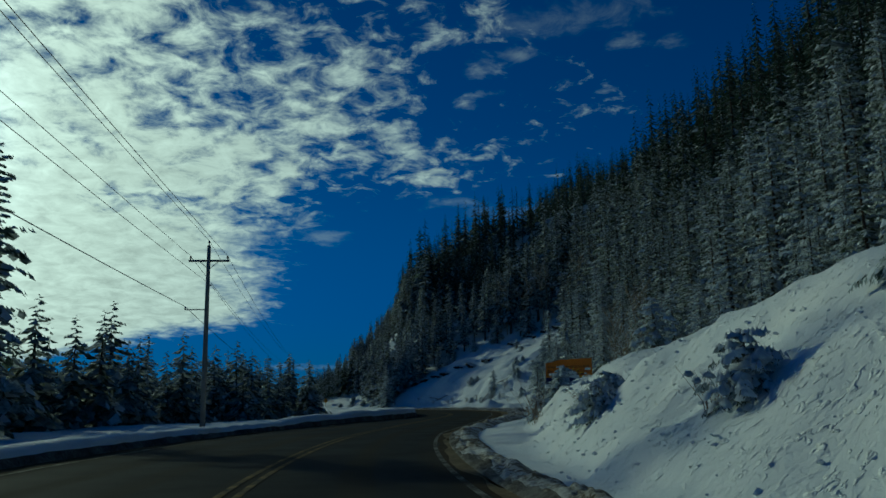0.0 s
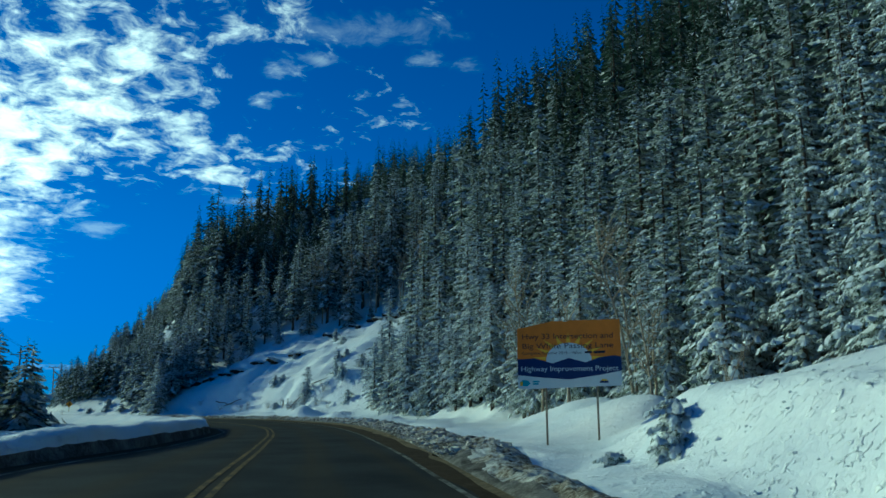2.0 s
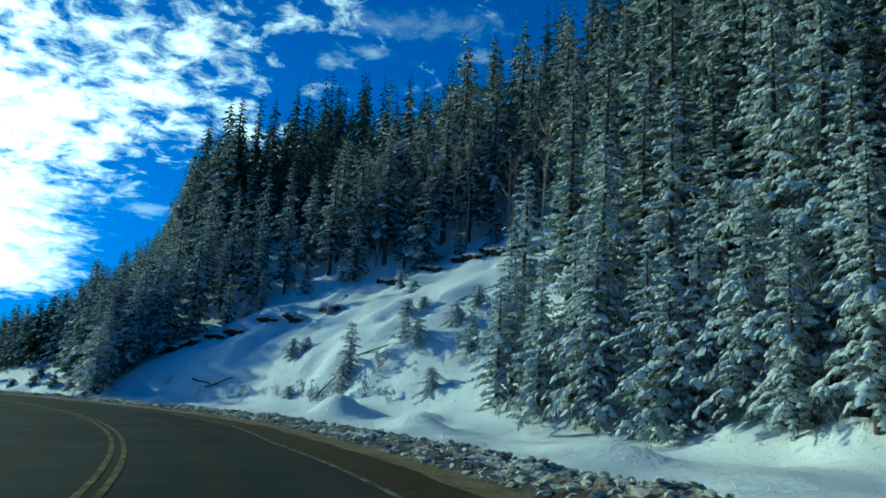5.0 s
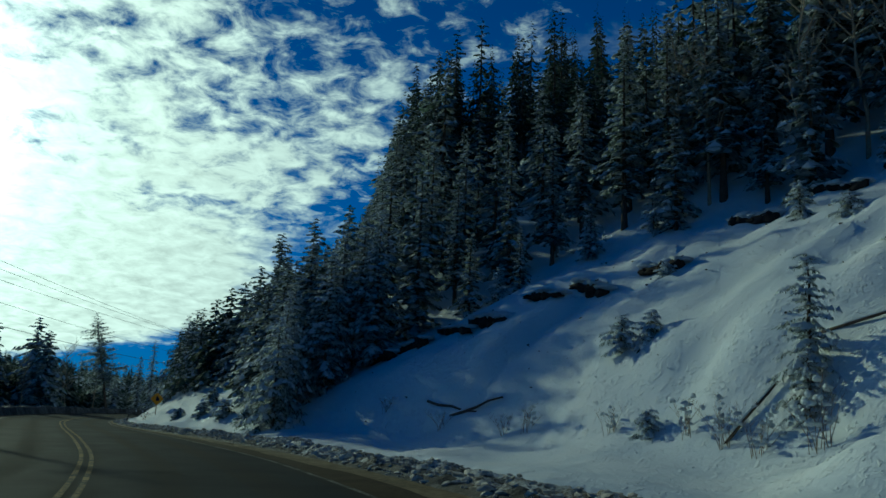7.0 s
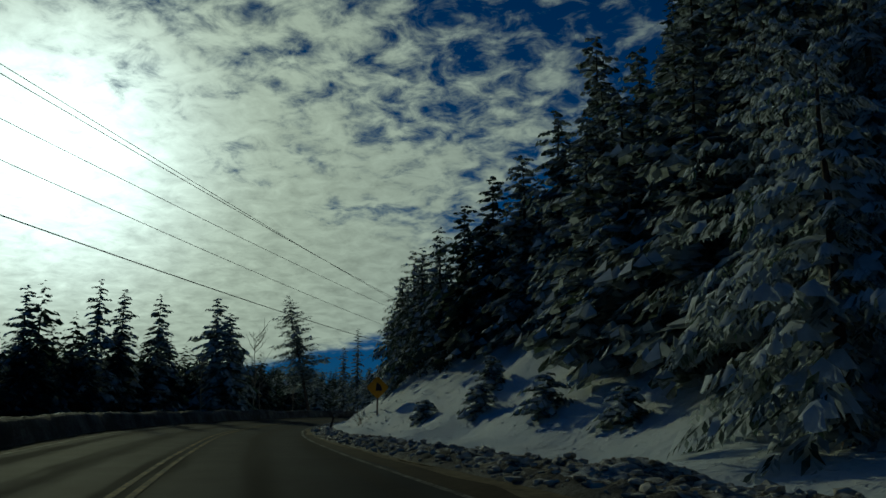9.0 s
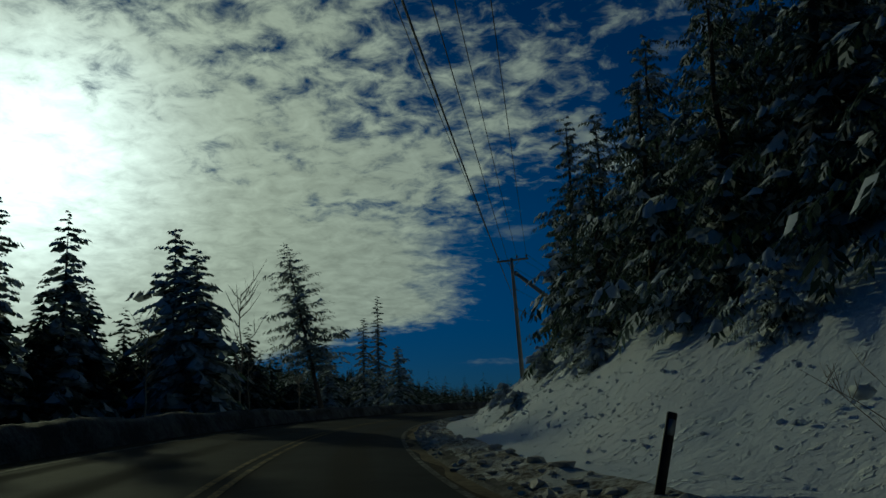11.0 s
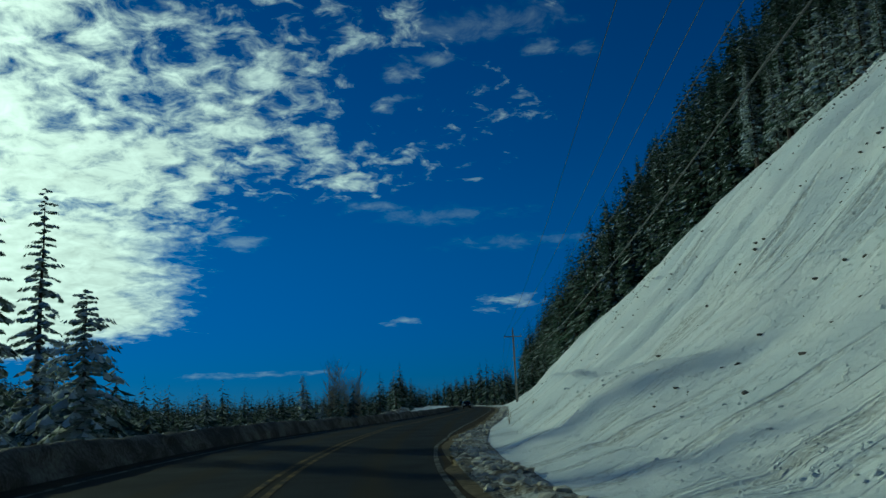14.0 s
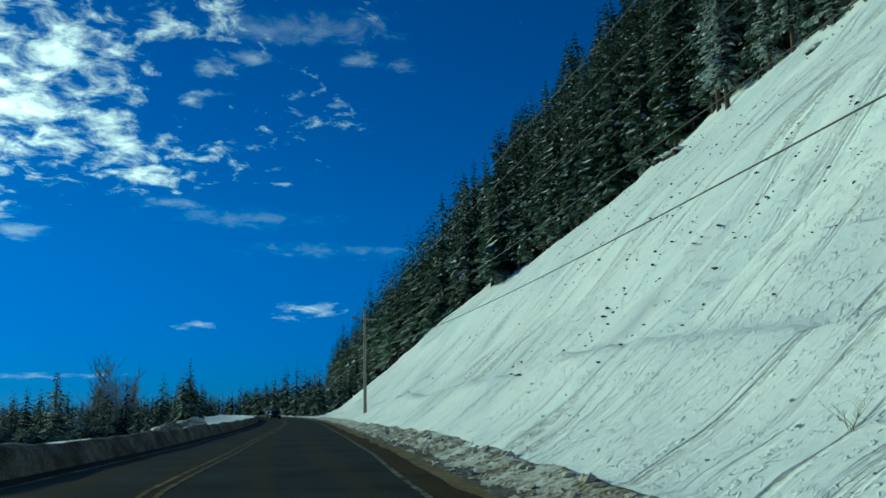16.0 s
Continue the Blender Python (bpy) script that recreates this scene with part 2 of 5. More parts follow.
def upper_needles_mat(n, b):
    isle = n.add("ShaderNodeNewGeometry").outputs["Random Per Island"]
    at = place_of(n)
    c = n.mix(isle, (0.030, 0.058, 0.046, 1), (0.062, 0.100, 0.066, 1))
    c = n.mix(n.math("MULTIPLY", n.noise(at, 0.12, 2.0), 0.5), c, (0.062, 0.086, 0.055, 1))
    frost = n.step(n.math("ADD", n.math("MULTIPLY", n.noise(at, 1.8, 4.0, 0.65), 0.7), n.math("MULTIPLY", isle, 0.3)), 0.48, 0.78)
    put(n, b, color=n.mix(n.math("MULTIPLY", frost, 0.64), c, (0.52, 0.57, 0.58, 1)), rough=0.85, spec=0.1, normal=bump(n, n.noise(at, 25.0, 3.0), 0.6, 0.03))


def shaded_grit_mat(n, b):
    # road grit in old snow, with the shade of the face painted into its dark tones
    at = place_of(n)
    big, small = n.noise(at, 0.7, 6.0, 0.65), n.noise(at, 11.0, 6.0, 0.7)
    put(n, b, color=n.mix(n.step(n.math("ADD", n.math("MULTIPLY", big, 0.6), n.math("MULTIPLY", small, 0.4)), 0.42, 0.66), (0.045, 0.040, 0.033, 1), (0.22, 0.21, 0.19, 1)), rough=0.85, spec=0.2,
        normal=bump(n, small, 0.9, 0.08))


SNOW = material("snow", snow_mat)
SHADED_GRIT = material("shaded_gritty_plough_ice", shaded_grit_mat)
DIRTY = material("dirty_snow", dirty_snow_mat)
ASPHALT = material("asphalt", asphalt_mat)
NEEDLES = material("conifer_needles", needles_mat, 0.42)
UPPER_NEEDLES = material("upper_conifer_needles", upper_needles_mat, 0.25)
DARK_NEEDLES = material("dark_conifer_needles", dark_needles_mat, 0.45)
BOUGH_SNOW = material("bough_snow", plain((0.72, 0.76, 0.79), 0.8, 0, 5.0, 0.14, 0.03), 0.3)
BARK = material("bark", plain((0.085, 0.065, 0.05), 0.9, 0, 12.0, 0.4, 0.02))
TWIG = material("bare_twig", plain((0.24, 0.185, 0.125), 0.85, 0, 15.0, 0.3, 0.01))
POLE_WOOD = material("pole_wood", plain((0.30, 0.27, 0.22), 0.85, 0, 14.0, 0.3, 0.01))
WIRE = material("wire", plain((0.10, 0.10, 0.10), 0.5, 0.4, 20.0, 0.1, 0.001))

MUD = material("road_mud", plain((0.040, 0.028, 0.014), 0.9, 0, 9.0, 0.5, 0.02, 0.04))
SAND = material("road_sand", plain((0.15, 0.115, 0.062), 0.9, 0, 6.0, 0.5, 0.02, 0.06))


def paint(color):
    def build(n, b):
        at = place_of(n)
        worn = n.step(n.math("ADD", n.math("MULTIPLY", n.noise(at, 1.3, 4.0), 0.5), n.math("MULTIPLY", n.noise(at, 14.0, 4.0), 0.5)), 0.38, 0.72)
        put(n, b, color=n.mix(worn, (0.026, 0.024, 0.020, 1), color), rough=0.85, spec=0.05)
    return build


WHITE_PAINT = material("white_road_paint", paint((0.30, 0.29, 0.25, 1)))
YELLOW_PAINT = material("yellow_road_paint", paint((0.26, 0.17, 0.05, 1)))
CLOD = material("sandy_snow_clod", plain((0.56, 0.51, 0.41), 0.85, 0, 7.0, 0.45, 0.02))
SOIL = material("soil", plain((0.035, 0.026, 0.02), 0.95, 0, 4.0, 0.5, 0.08))
ROCK = material("rock", plain((0.09, 0.08, 0.07), 0.9, 0, 3.0, 0.5, 0.05))
PORCELAIN = material("insulator", plain((0.10, 0.09, 0.08), 0.3, 0, 5.0, 0.1, 0.001))
STEEL = material("galvanised_steel", plain((0.30, 0.31, 0.31), 0.5, 0.7, 10.0, 0.15, 0.002))
GREY_WOOD = material("grey_post_wood", plain((0.24, 0.20, 0.15), 0.85, 0, 16.0, 0.3, 0.005))
DARK_POST = material("dark_post", plain((0.035, 0.028, 0.022), 0.7, 0, 10.0, 0.3, 0.003))
BIRCH = material("pale_bark", plain((0.34, 0.28, 0.20), 0.85, 0, 10.0, 0.35, 0.01))
SIGN_ORANGE = material("sign_orange", plain((0.70, 0.22, 0.015), 0.45, 0, 2.0, 0.12, 0.0005))
SIGN_YELLOW = material("sign_sun_yellow", plain((0.85, 0.50, 0.03), 0.45, 0, 3.0, 0.12, 0.0005))
SIGN_WHITE = material("sign_white", plain((0.70, 0.72, 0.70), 0.45, 0, 2.0, 0.06, 0.0005))
SIGN_NAVY = material("sign_navy", plain((0.010, 0.025, 0.11), 0.45, 0, 2.0, 0.15, 0.0005))
SIGN_BLACK = material("sign_black", plain((0.015, 0.015, 0.03), 0.5, 0, 2.0, 0.1, 0.0005))
SIGN_TEAL = material("sign_teal", plain((0.02, 0.30, 0.38), 0.45, 0, 2.0, 0.1, 0.0005))
WARNING = material("warning_yellow", plain((0.80, 0.36, 0.01), 0.4, 0, 3.0, 0.08, 0.0005))
CAR_DARK = material("dark_car_paint", plain((0.02, 0.025, 0.03), 0.25, 0.3, 2.0, 0.1, 0.0005))
CAR_GLASS = material("car_glass", plain((0.01, 0.012, 0.015), 0.05, 0, 2.0, 0.1, 0.0001))
RUBBER = material("rubber", plain((0.015, 0.015, 0.015), 0.8, 0, 6.0, 0.2, 0.002))
LAMP_GLASS = material("lamp_glass", plain((0.75, 0.75, 0.72), 0.15, 0, 4.0, 0.05, 0.0005))

# ---- plan of the road ----
LINE = [(16.8, -78.1), (10.0, -46.8), (3.3, -15.5), (0.0, 0.1), (-2.9, 15.9), (-4.2, 31.8), (-3.9, 47.8), (-3.2, 63.8), (-2.8, 79.8), (-3.5, 95.8), (-6.4, 111.5),
        (-11.4, 126.7), (-18.2, 141.1), (-26.2, 155.0), (-34.6, 168.6), (-42.6, 182.5), (-49.4, 197.0), (-54.8, 212.0), (-58.4, 227.6), (-59.9, 243.5),
        (-59.9, 259.5), (-59.1, 275.5), (-56.2, 310), (-52.2, 350), (-48.6, 400), (-47.0, 450), (-47.5, 520), (-52, 620), (-60, 760)]


def smooth_line(points, step):
    p = np.array(points, float)
    chord = np.concatenate([[0], np.cumsum(np.linalg.norm(np.diff(p, axis=0), axis=1))])
    m = np.gradient(p, chord, axis=0)
    q = np.arange(0, chord[-1], step)
    i = np.clip(np.searchsorted(chord, q, "right") - 1, 0, len(p) - 2)
    h = (chord[i + 1] - chord[i])[:, None]
    a = ((q - chord[i])[:, None]) / h
    return (2 * a**3 - 3 * a * a + 1) * p[i] + (a**3 - 2 * a * a + a) * h * m[i] + (3 * a * a - 2 * a**3) * p[i + 1] + (a**3 - a * a) * h * m[i + 1]


ROAD = smooth_line(LINE, 1.0)
ROAD_S = np.concatenate([[0], np.cumsum(np.linalg.norm(np.diff(ROAD, axis=0), axis=1))])
ROAD_S -= ROAD_S[np.argmin(np.linalg.norm(ROAD - np.array([0.0, 0.1]), axis=1))]
tangent = np.gradient(ROAD, axis=0)
tangent /= np.linalg.norm(tangent, axis=1, keepdims=True)
RIGHT = np.stack([tangent[:, 1], -tangent[:, 0]], 1)


def table(s, *pairs):
    return np.interp(s, pairs[::2], pairs[1::2])


def smoothstep(v, lo, hi):
    a = np.clip((v - lo) / (hi - lo), 0, 1)
    return a * a * (3 - 2 * a)


def plan(s, u):
    """World x, y of a point s metres along the road and u metres to its right."""
    s, u = np.asarray(s, float), np.asarray(u, float)
    p = np.stack([np.interp(s, ROAD_S, ROAD[:, i]) for i in (0, 1)], -1)
    n = np.stack([np.interp(s, ROAD_S, RIGHT[:, i]) for i in (0, 1)], -1)
    bend = smoothstep(np.abs(u), 60, 200)[..., None]
    n = n * (1 - bend) + np.array([0.975, 0.22]) * bend
    n = n / np.linalg.norm(n, axis=-1, keepdims=True)
    over = s - np.clip(s, ROAD_S[0], ROAD_S[-1])
    q = p + n * u[..., None]
    t = np.array([-0.22, 0.975])
    return q + over[..., None] * t


LATTICES = {}


def lattice(a, b, seed):
    """Smooth value noise, about -1 to 1, on arrays."""
    if seed not in LATTICES:
        LATTICES[seed] = np.random.RandomState(seed).rand(256, 256) * 2 - 1
    g = LATTICES[seed]
    i, j = np.floor(a).astype(int), np.floor(b).astype(int)
    fa, fb = a - i, b - j
    fa, fb = fa * fa * (3 - 2 * fa), fb * fb * (3 - 2 * fb)
    i0, i1, j0, j1 = i % 256, (i + 1) % 256, j % 256, (j + 1) % 256
    return (g[i0, j0] * (1 - fa) + g[i1, j0] * fa) * (1 - fb) + (g[i0, j1] * (1 - fa) + g[i1, j1] * fa) * fb


def edge_right(s):
    return table(s, -80, 2.6, 36, 2.6, 56, 3.6, 90, 4.7, 111, 5.1, 120, 5.6, 132, 5.6, 144, 5.2, 155, 4.6, 170, 3.8, 200, 2.1, 245, 1.8, 268, 2.3, 278, 3.0, 291, 4.3, 301, 4.9, 320, 5.4, 400, 6.4, 500, 6.6)


def edge_left(s):
    return table(s, -80, -8.2, 30, -7.7, 55, -6.8, 65, -5.6, 83, -4.9, 104, -6.0, 120, -7.0, 200, -6.5, 275, -6.1, 290, -5.5, 298, -4.9, 313, -4.0, 336, -3.1, 400, -2.2, 500, -2.0)


def centre(s):
    """Middle of the double centre line."""
    return table(s, -80, -1.58, 291, -1.58, 304, -0.85, 326, -0.1, 340, 0.4, 400, 1.6, 500, 1.9)


def toe(s):
    return table(s, -80, 4, 0, 3.5, 10, 3.6, 16, 4.2, 21, 4.8, 30, 5.6, 36, 5.8, 44, 6.1, 50, 6.3, 53, 8.2, 56, 18, 110, 18, 122, 15.5, 150, 13.5, 165, 8.5, 180, 6.5, 200, 3.7, 232, 4.2, 240, 4.8, 255, 5.0, 275, 5.0, 290, 5.5, 300, 6.0, 350, 7.4, 400, 8, 450, 13, 530, 24, 640, 40, 760, 60)


def crest(s):
    return table(s, -80, 3.2, 0, 3.2, 10, 3.3, 14, 2.9, 18, 2.1, 24, 2.1, 30, 1.9, 36, 1.6, 42, 1.75, 47, 1.95, 50, 1.7, 54, 0.3, 110, 0.6, 123, 1.5, 129, 15.0, 145, 15.6, 165, 8.5, 180, 3, 200, 3.5, 222, 5, 232, 17, 244, 26, 285, 27, 353, 25, 400, 23, 450, 19, 500, 14, 530, 11, 620, 5, 680, 0.5)


def cut(s):
    return table(s, -80, 0.8, 12, 0.85, 20, 1.05, 36, 1.1, 42, 1.15, 51, 1.2, 60, 0.4, 120, 0.8, 135, 0.75, 150, 0.72, 165, 0.62, 185, 0.8, 215, 0.85, 240, 0.88, 275, 0.88, 353, 0.80, 700, 0.6)


def hill(s):
    return table(s, -80, 0.5, 30, 0.7, 60, 0.92, 110, 0.98, 140, 1.0, 156, 0.95, 166, 0.78, 176, 0.85, 192, 0.96, 250, 0.96, 265, 0.85, 290, 0.85, 330, 0.98, 360, 1.15, 450, 0.95, 540, 0.55, 620, 0.2, 680, 0.0)


def crest_u(s):
    return toe(s) + crest(s) / cut(s)


HEAPS = [(98, 18.5, 1.6, 0.8), (101, 18.8, 1.5, 0.9), (104.5, 18.6, 1.7, 0.9), (108, 18.4, 1.6, 0.7), (124.5, 14.3, 1.8, 0.8), (131.8, 13.4, 1.9, 1.3), (119, 11.4, 1.5, 0.6), (106, 11.4, 1.7, 0.5),
         (66, 13.5, 4.0, 1.5), (73, 14.5, 4.5, 1.5), (80, 16, 4.0, 1.2), (59, 12, 2.5, 1.0), (54, 9.5, 2.2, 1.3), (249, 7.6, 1.6, 0.7), (262, 6.5, 2.0, 0.5)]


def wood_edge(s):
    return table(s, -80, 22, 52, 22, 57, 17.5, 118, 17, 124, 18, 128, 35, 145, 33, 158, 26, 166, 18.5, 169, 12.0, 180, 11.3, 190, 9.6, 200, 7.8, 220, 7.2, 228, 14, 236, 27, 250, 37, 285, 37, 353, 38, 400, 32, 450, 26, 530, 34, 640, 46, 700, 56)


def tree_tall(s, du):
    """Height of the wood at s, du metres inside its edge."""
    rim = table(s, -80, 14, 55, 13, 120, 13, 128, 13, 165, 13, 172, 10, 190, 7.5, 212, 6.5, 225, 7, 240, 8, 299, 8, 318, 12, 336, 17, 350, 21, 380, 24, 407, 25, 640, 25)
    deep = table(s, -80, 19.5, 154, 19, 164, 14, 178, 13.5, 195, 15.5, 205, 17, 226, 18.5, 245, 15, 265, 11, 290, 11, 330, 18, 360, 24, 372, 26, 400, 24, 640, 23)
    return rim + (deep - rim) * smoothstep(du, table(s, 165, 0, 180, 4, 190, 14, 205, 17, 224, 20, 240, 6, 330, 2), table(s, 165, 8, 180, 14, 190, 20, 205, 23, 224, 26, 240, 16, 330, 9))


def height(s, u):
    s, u = np.asarray(s, float), np.asarray(u, float)
    t, c, k, kh = toe(s), crest(s), cut(s), hill(s)
    uc = t + c / k
    rise = np.clip((u - t) * k * (1 - 0.22 * (1 - smoothstep(u - t, 4, 14)) * smoothstep(s, 225, 240)), 0, c)
    beyond = np.maximum(u - uc - table(s, -80, 14, 36, 14, 51, 14, 57, 3, 120, 0, 700, 0), 0)
    knee = table(s, -80, 110, 120, 75, 145, 60, 152, 52, 160, 32, 168, 20, 178, 17, 190, 20, 205, 24, 226, 30, 245, 26, 265, 22, 290, 25, 320, 50)
    climb = np.where(beyond < knee, beyond, knee + (beyond - knee) * 0.35) * kh
    climb = np.where(beyond > 400, (knee + (400 - knee) * 0.35) * kh - (beyond - 400) * 0.05, climb)
    # the first bank goes on rising gently behind its edge
    z = rise + climb + np.clip(u - uc, 0, 6) * table(s, 10, 0, 17, 0.36, 33, 0.36, 42, 0.26, 50, 0.19, 56, 0)
    # shallow saddle behind the rocky nose
    z -= table(s, 180, 0, 190, 5.0, 215, 5.0, 228, 0) * smoothstep(beyond, 1, 8) * (1 - smoothstep(beyond, 11, 23))
    # foot of the slope is rounded
    z += table(s, -80, 0.06, 46, 0.06, 56, 0.35) * np.exp(-((u - t) / 1.2) ** 2) * smoothstep(u, edge_right(s) + 0.2, edge_right(s) + 1.3)
    er = edge_right(s)
    rough = smoothstep(u, er + 0.4, er + 2.5)
    z += rough * (0.22 * lattice(s * 0.35, u * 0.35, 4) + 0.07 * lattice(s * 1.3, u * 1.3, 5) + 0.8 * lattice(s * 0.05, u * 0.07, 6) * smoothstep(u, t + 3, t + 16))
    # gullies that run down the cut
    z += (0.60 * lattice(s * 0.5 + u * 0.10, u * 0.05, 8) + 0.34 * lattice(s * 1.1 + u * 0.2, u * 0.09, 12) + 0.07 * lattice(s * 1.4, u * 0.8, 13)) * smoothstep(u, t + 2, t + 7) * (1 - smoothstep(u, uc - 1, uc + 2)) * (0.25 + 0.75 * smoothstep(s, 226, 238))
    z += 0.16 * np.abs(lattice(s * 1.5, u * 1.7, 76)) * smoothstep(s, 168, 176) * (1 - smoothstep(s, 228, 240)) * smoothstep(u, t, t + 1) * (1 - smoothstep(u, t + 7, t + 9))
    # swell of slumped soil low on the cut
    z += 1.9 * smoothstep(s, 127, 137) * (1 - smoothstep(s, 156, 169)) * smoothstep(u - t, 0.5, 5) * (1 - smoothstep(u - t, 8, 20))
    z += smoothstep(s, 124, 131) * (1 - smoothstep(s, 156, 168)) * smoothstep(u - t, 0.5, 3) * (0.36 * lattice(s * 0.55, u * 0.4, 71) + 0.30 * np.abs(lattice(s * 1.1, u * 0.7, 72)))
    # bench of slid snow at the foot of the long cut
    shelf = u - t - table(s, -80, 3.4, 262, 3.0, 285, 3.5, 340, 3.0, 400, 2.0) - 0.35 * lattice(s * 0.22, 0 * s, 73)
    z += smoothstep(s, 254, 268) * (1 - smoothstep(s, 330, 400)) * 0.5 * smoothstep(shelf, -3.2, -0.3) * (1 - smoothstep(shelf, -0.15, 0.55))
    # trampled and slid snow low on the first bank
    z += (1 - smoothstep(s, 40, 48)) * smoothstep(u - t, 0.1, 0.8) * (1 - smoothstep(u - t, 2.2, 4.0)) * (0.16 * lattice(s * 1.1, u * 1.4, 74) + 0.09 * np.abs(lattice(s * 2.2, u * 2.4, 75)))
    # sun side: bank along the road, then the ground falls away to a wooded flat
    el = edge_left(s)
    left = el - u
    z += np.where(left > 0, -4.0 * smoothstep(left, table(s, -80, 10, 60, 12, 140, 6, 700, 5), 34) * table(s, -80, 0.2, 60, 0.25, 150, 1, 260, 1.0, 310, 1.2, 350, 1.5, 700, 1.5), 0)
    z += smoothstep(left, 1, 4) * (0.2 * lattice(s * 0.2, u * 0.2, 10) + 0.06 * lattice(s * 1.1, u * 1.1, 11))
    z += np.where(left > 90, (left - 90) * 0.02, 0) * (left < 600) + np.where(left >= 600, 10.2, 0)
    # wooded ridge far off on the sun side
    if np.any(u < -150):
        xy = plan(s, u)
        fx, fy = xy[..., 0] + 30.0, xy[..., 1] - 120.0
        z += smoothstep(np.hypot(fx, fy), 380, 700) * table(np.degrees(np.arctan2(-fx, fy)), 6, 0, 11, 5, 18, 16, 30, 27, 60, 32, 110, 32, 150, 0) * smoothstep(-u, 120, 240)
    # separate heaps: metres along, across, radius, height
    for hs, hu, hr, hh in HEAPS:
        z = z + hh * np.exp(-(((s - hs) / hr) ** 2 + ((u - hu) / (hr * 0.7)) ** 2))
    # the carriageway itself, sunk below its paving
    on = (u > el - 0.35) & (u < er + 0.35)
    return np.where(on, -0.12, z) + bank_tilt(s, u)


def bank_tilt(s, u):
    return table(s, -80, 0.0, 60, 0.0, 100, 0.02, 160, 0.02, 190, -0.03, 270, -0.03, 310, 0.0, 700, 0.0) * np.clip(u, -9, 9)


def grid_mesh(name, S, U, z, mats, pick=None, uv=False):
    xy = plan(S, U)
    v = np.concatenate([xy, z[..., None]], -1).reshape(-1, 3)
    r, c = S.shape
    i = np.arange(r * c).reshape(r, c)
    f = np.stack([i[:-1, :-1], i[:-1, 1:], i[1:, 1:], i[1:, :-1]], -1).reshape(-1, 4)
    me = mesh_from(name, v, f, mats)
    if uv:
        layer = me.uv_layers.new(name="plan")
        flat = np.stack([U, S], -1).reshape(-1, 2)[f.ravel()]
        layer.data.foreach_set("uv", flat.astype(np.float32).ravel())
    if pick is not None:
        me.polygons.foreach_set("material_index", pick[:-1, :-1].reshape(-1).astype(np.int32))
    return me


def mesh_from(name, v, f, mats, smooth=True):
    f = np.asarray(f)
    me = bpy.data.meshes.new(name)
    me.vertices.add(len(v))
    me.vertices.foreach_set("co", np.asarray(v, np.float32).ravel())
    k = f.shape[1]
    me.loops.add(len(f) * k)
    me.loops.foreach_set("vertex_index", f.astype(np.int32).ravel())
    me.polygons.add(len(f))
    me.polygons.foreach_set("loop_start", np.arange(0, len(f) * k, k, dtype=np.int32))
    me.polygons.foreach_set("use_smooth", np.full(len(f), smooth))
    for m in mats:
        me.materials.append(m)
    me.update(calc_edges=True)
    me.validate()
    return me


def spaced(lo, hi, near, far, width):
    """Values from lo to hi, near apart close to zero and farther apart away from it."""
    out, x = [0.0], 0.0
    while x < hi:
        x += near + (far - near) * min(1, (x / width) ** 2) + max(0, x - width) * 0.05
        out.append(min(x, hi))
    x, neg = 0.0, []
    while x < -lo:
        x += near + (far - near) * min(1, (x / width) ** 2) + max(0, x - width) * 0.05
        neg.append(-min(x, -lo))
    return np.array(neg[::-1] + out)


s_vals = np.concatenate([-np.geomspace(2000, 90, 14), np.arange(-80, -2, 1.5), np.arange(-2, 50, 0.36), np.arange(50, 300, 0.7), np.arange(300, 430, 1.5), np.arange(430, 700, 6), np.geomspace(710, 3000, 14)])
u_vals = spaced(-2400, 1500, 0.35, 2.4, 60)
gs, gu = np.meshgrid(s_vals, u_vals, indexing="ij")
gz = height(gs, gu)
ground = new("ground", grid_mesh("ground", gs, gu, gz, [SNOW]))
tagged(ground, "snow-covered hillside, cut slope and roadside", "ground", kind="structure")

rs = np.arange(-80, 640, 1.0)
rw = np.linspace(0, 1, 13)
RS, RW = np.meshgrid(rs, rw, indexing="ij")
RU = edge_left(RS) + (edge_right(RS) - edge_left(RS)) * RW
rz = 0.0 * RS + bank_tilt(RS, RU)
road = new("road", grid_mesh("road", RS, RU, rz, [ASPHALT], None, True))
tagged(road, "wet two-lane asphalt highway with sanded edges", "road", kind="structure")


def ribbon(name, lo, hi, start, end, lift, mat, label, step=1.0, cols=2, ragged=0.0, seed=0):
    """A strip of the road's surface between two offsets, which may be functions of s."""
    q = np.arange(start, end, step)
    a, b = np.meshgrid(q, np.linspace(0, 1, cols), indexing="ij")
    u = lo(a) + (hi(a) - lo(a)) * b
    if ragged:
        u = u + ragged * lattice(a * 0.7, b * 3 + 7, seed) * (b > 0.5) + ragged * 0.6 * lattice(a * 0.5 + 9, b * 3, seed + 1) * (b < 0.5)
    ob = new(name, grid_mesh(name, a, u, lift + bank_tilt(a, u), [mat]))
    return tagged(ob, label, "road", kind="structure")


def white_at(s):
    return edge_right(s) - table(s, -80, 0.6, 40, 0.6, 60, 1.1, 90, 2.0, 110, 2.5, 127, 2.1, 150, 1.6, 170, 1.2, 200, 0.5, 275, 0.6, 291, 1.3, 400, 1.3)


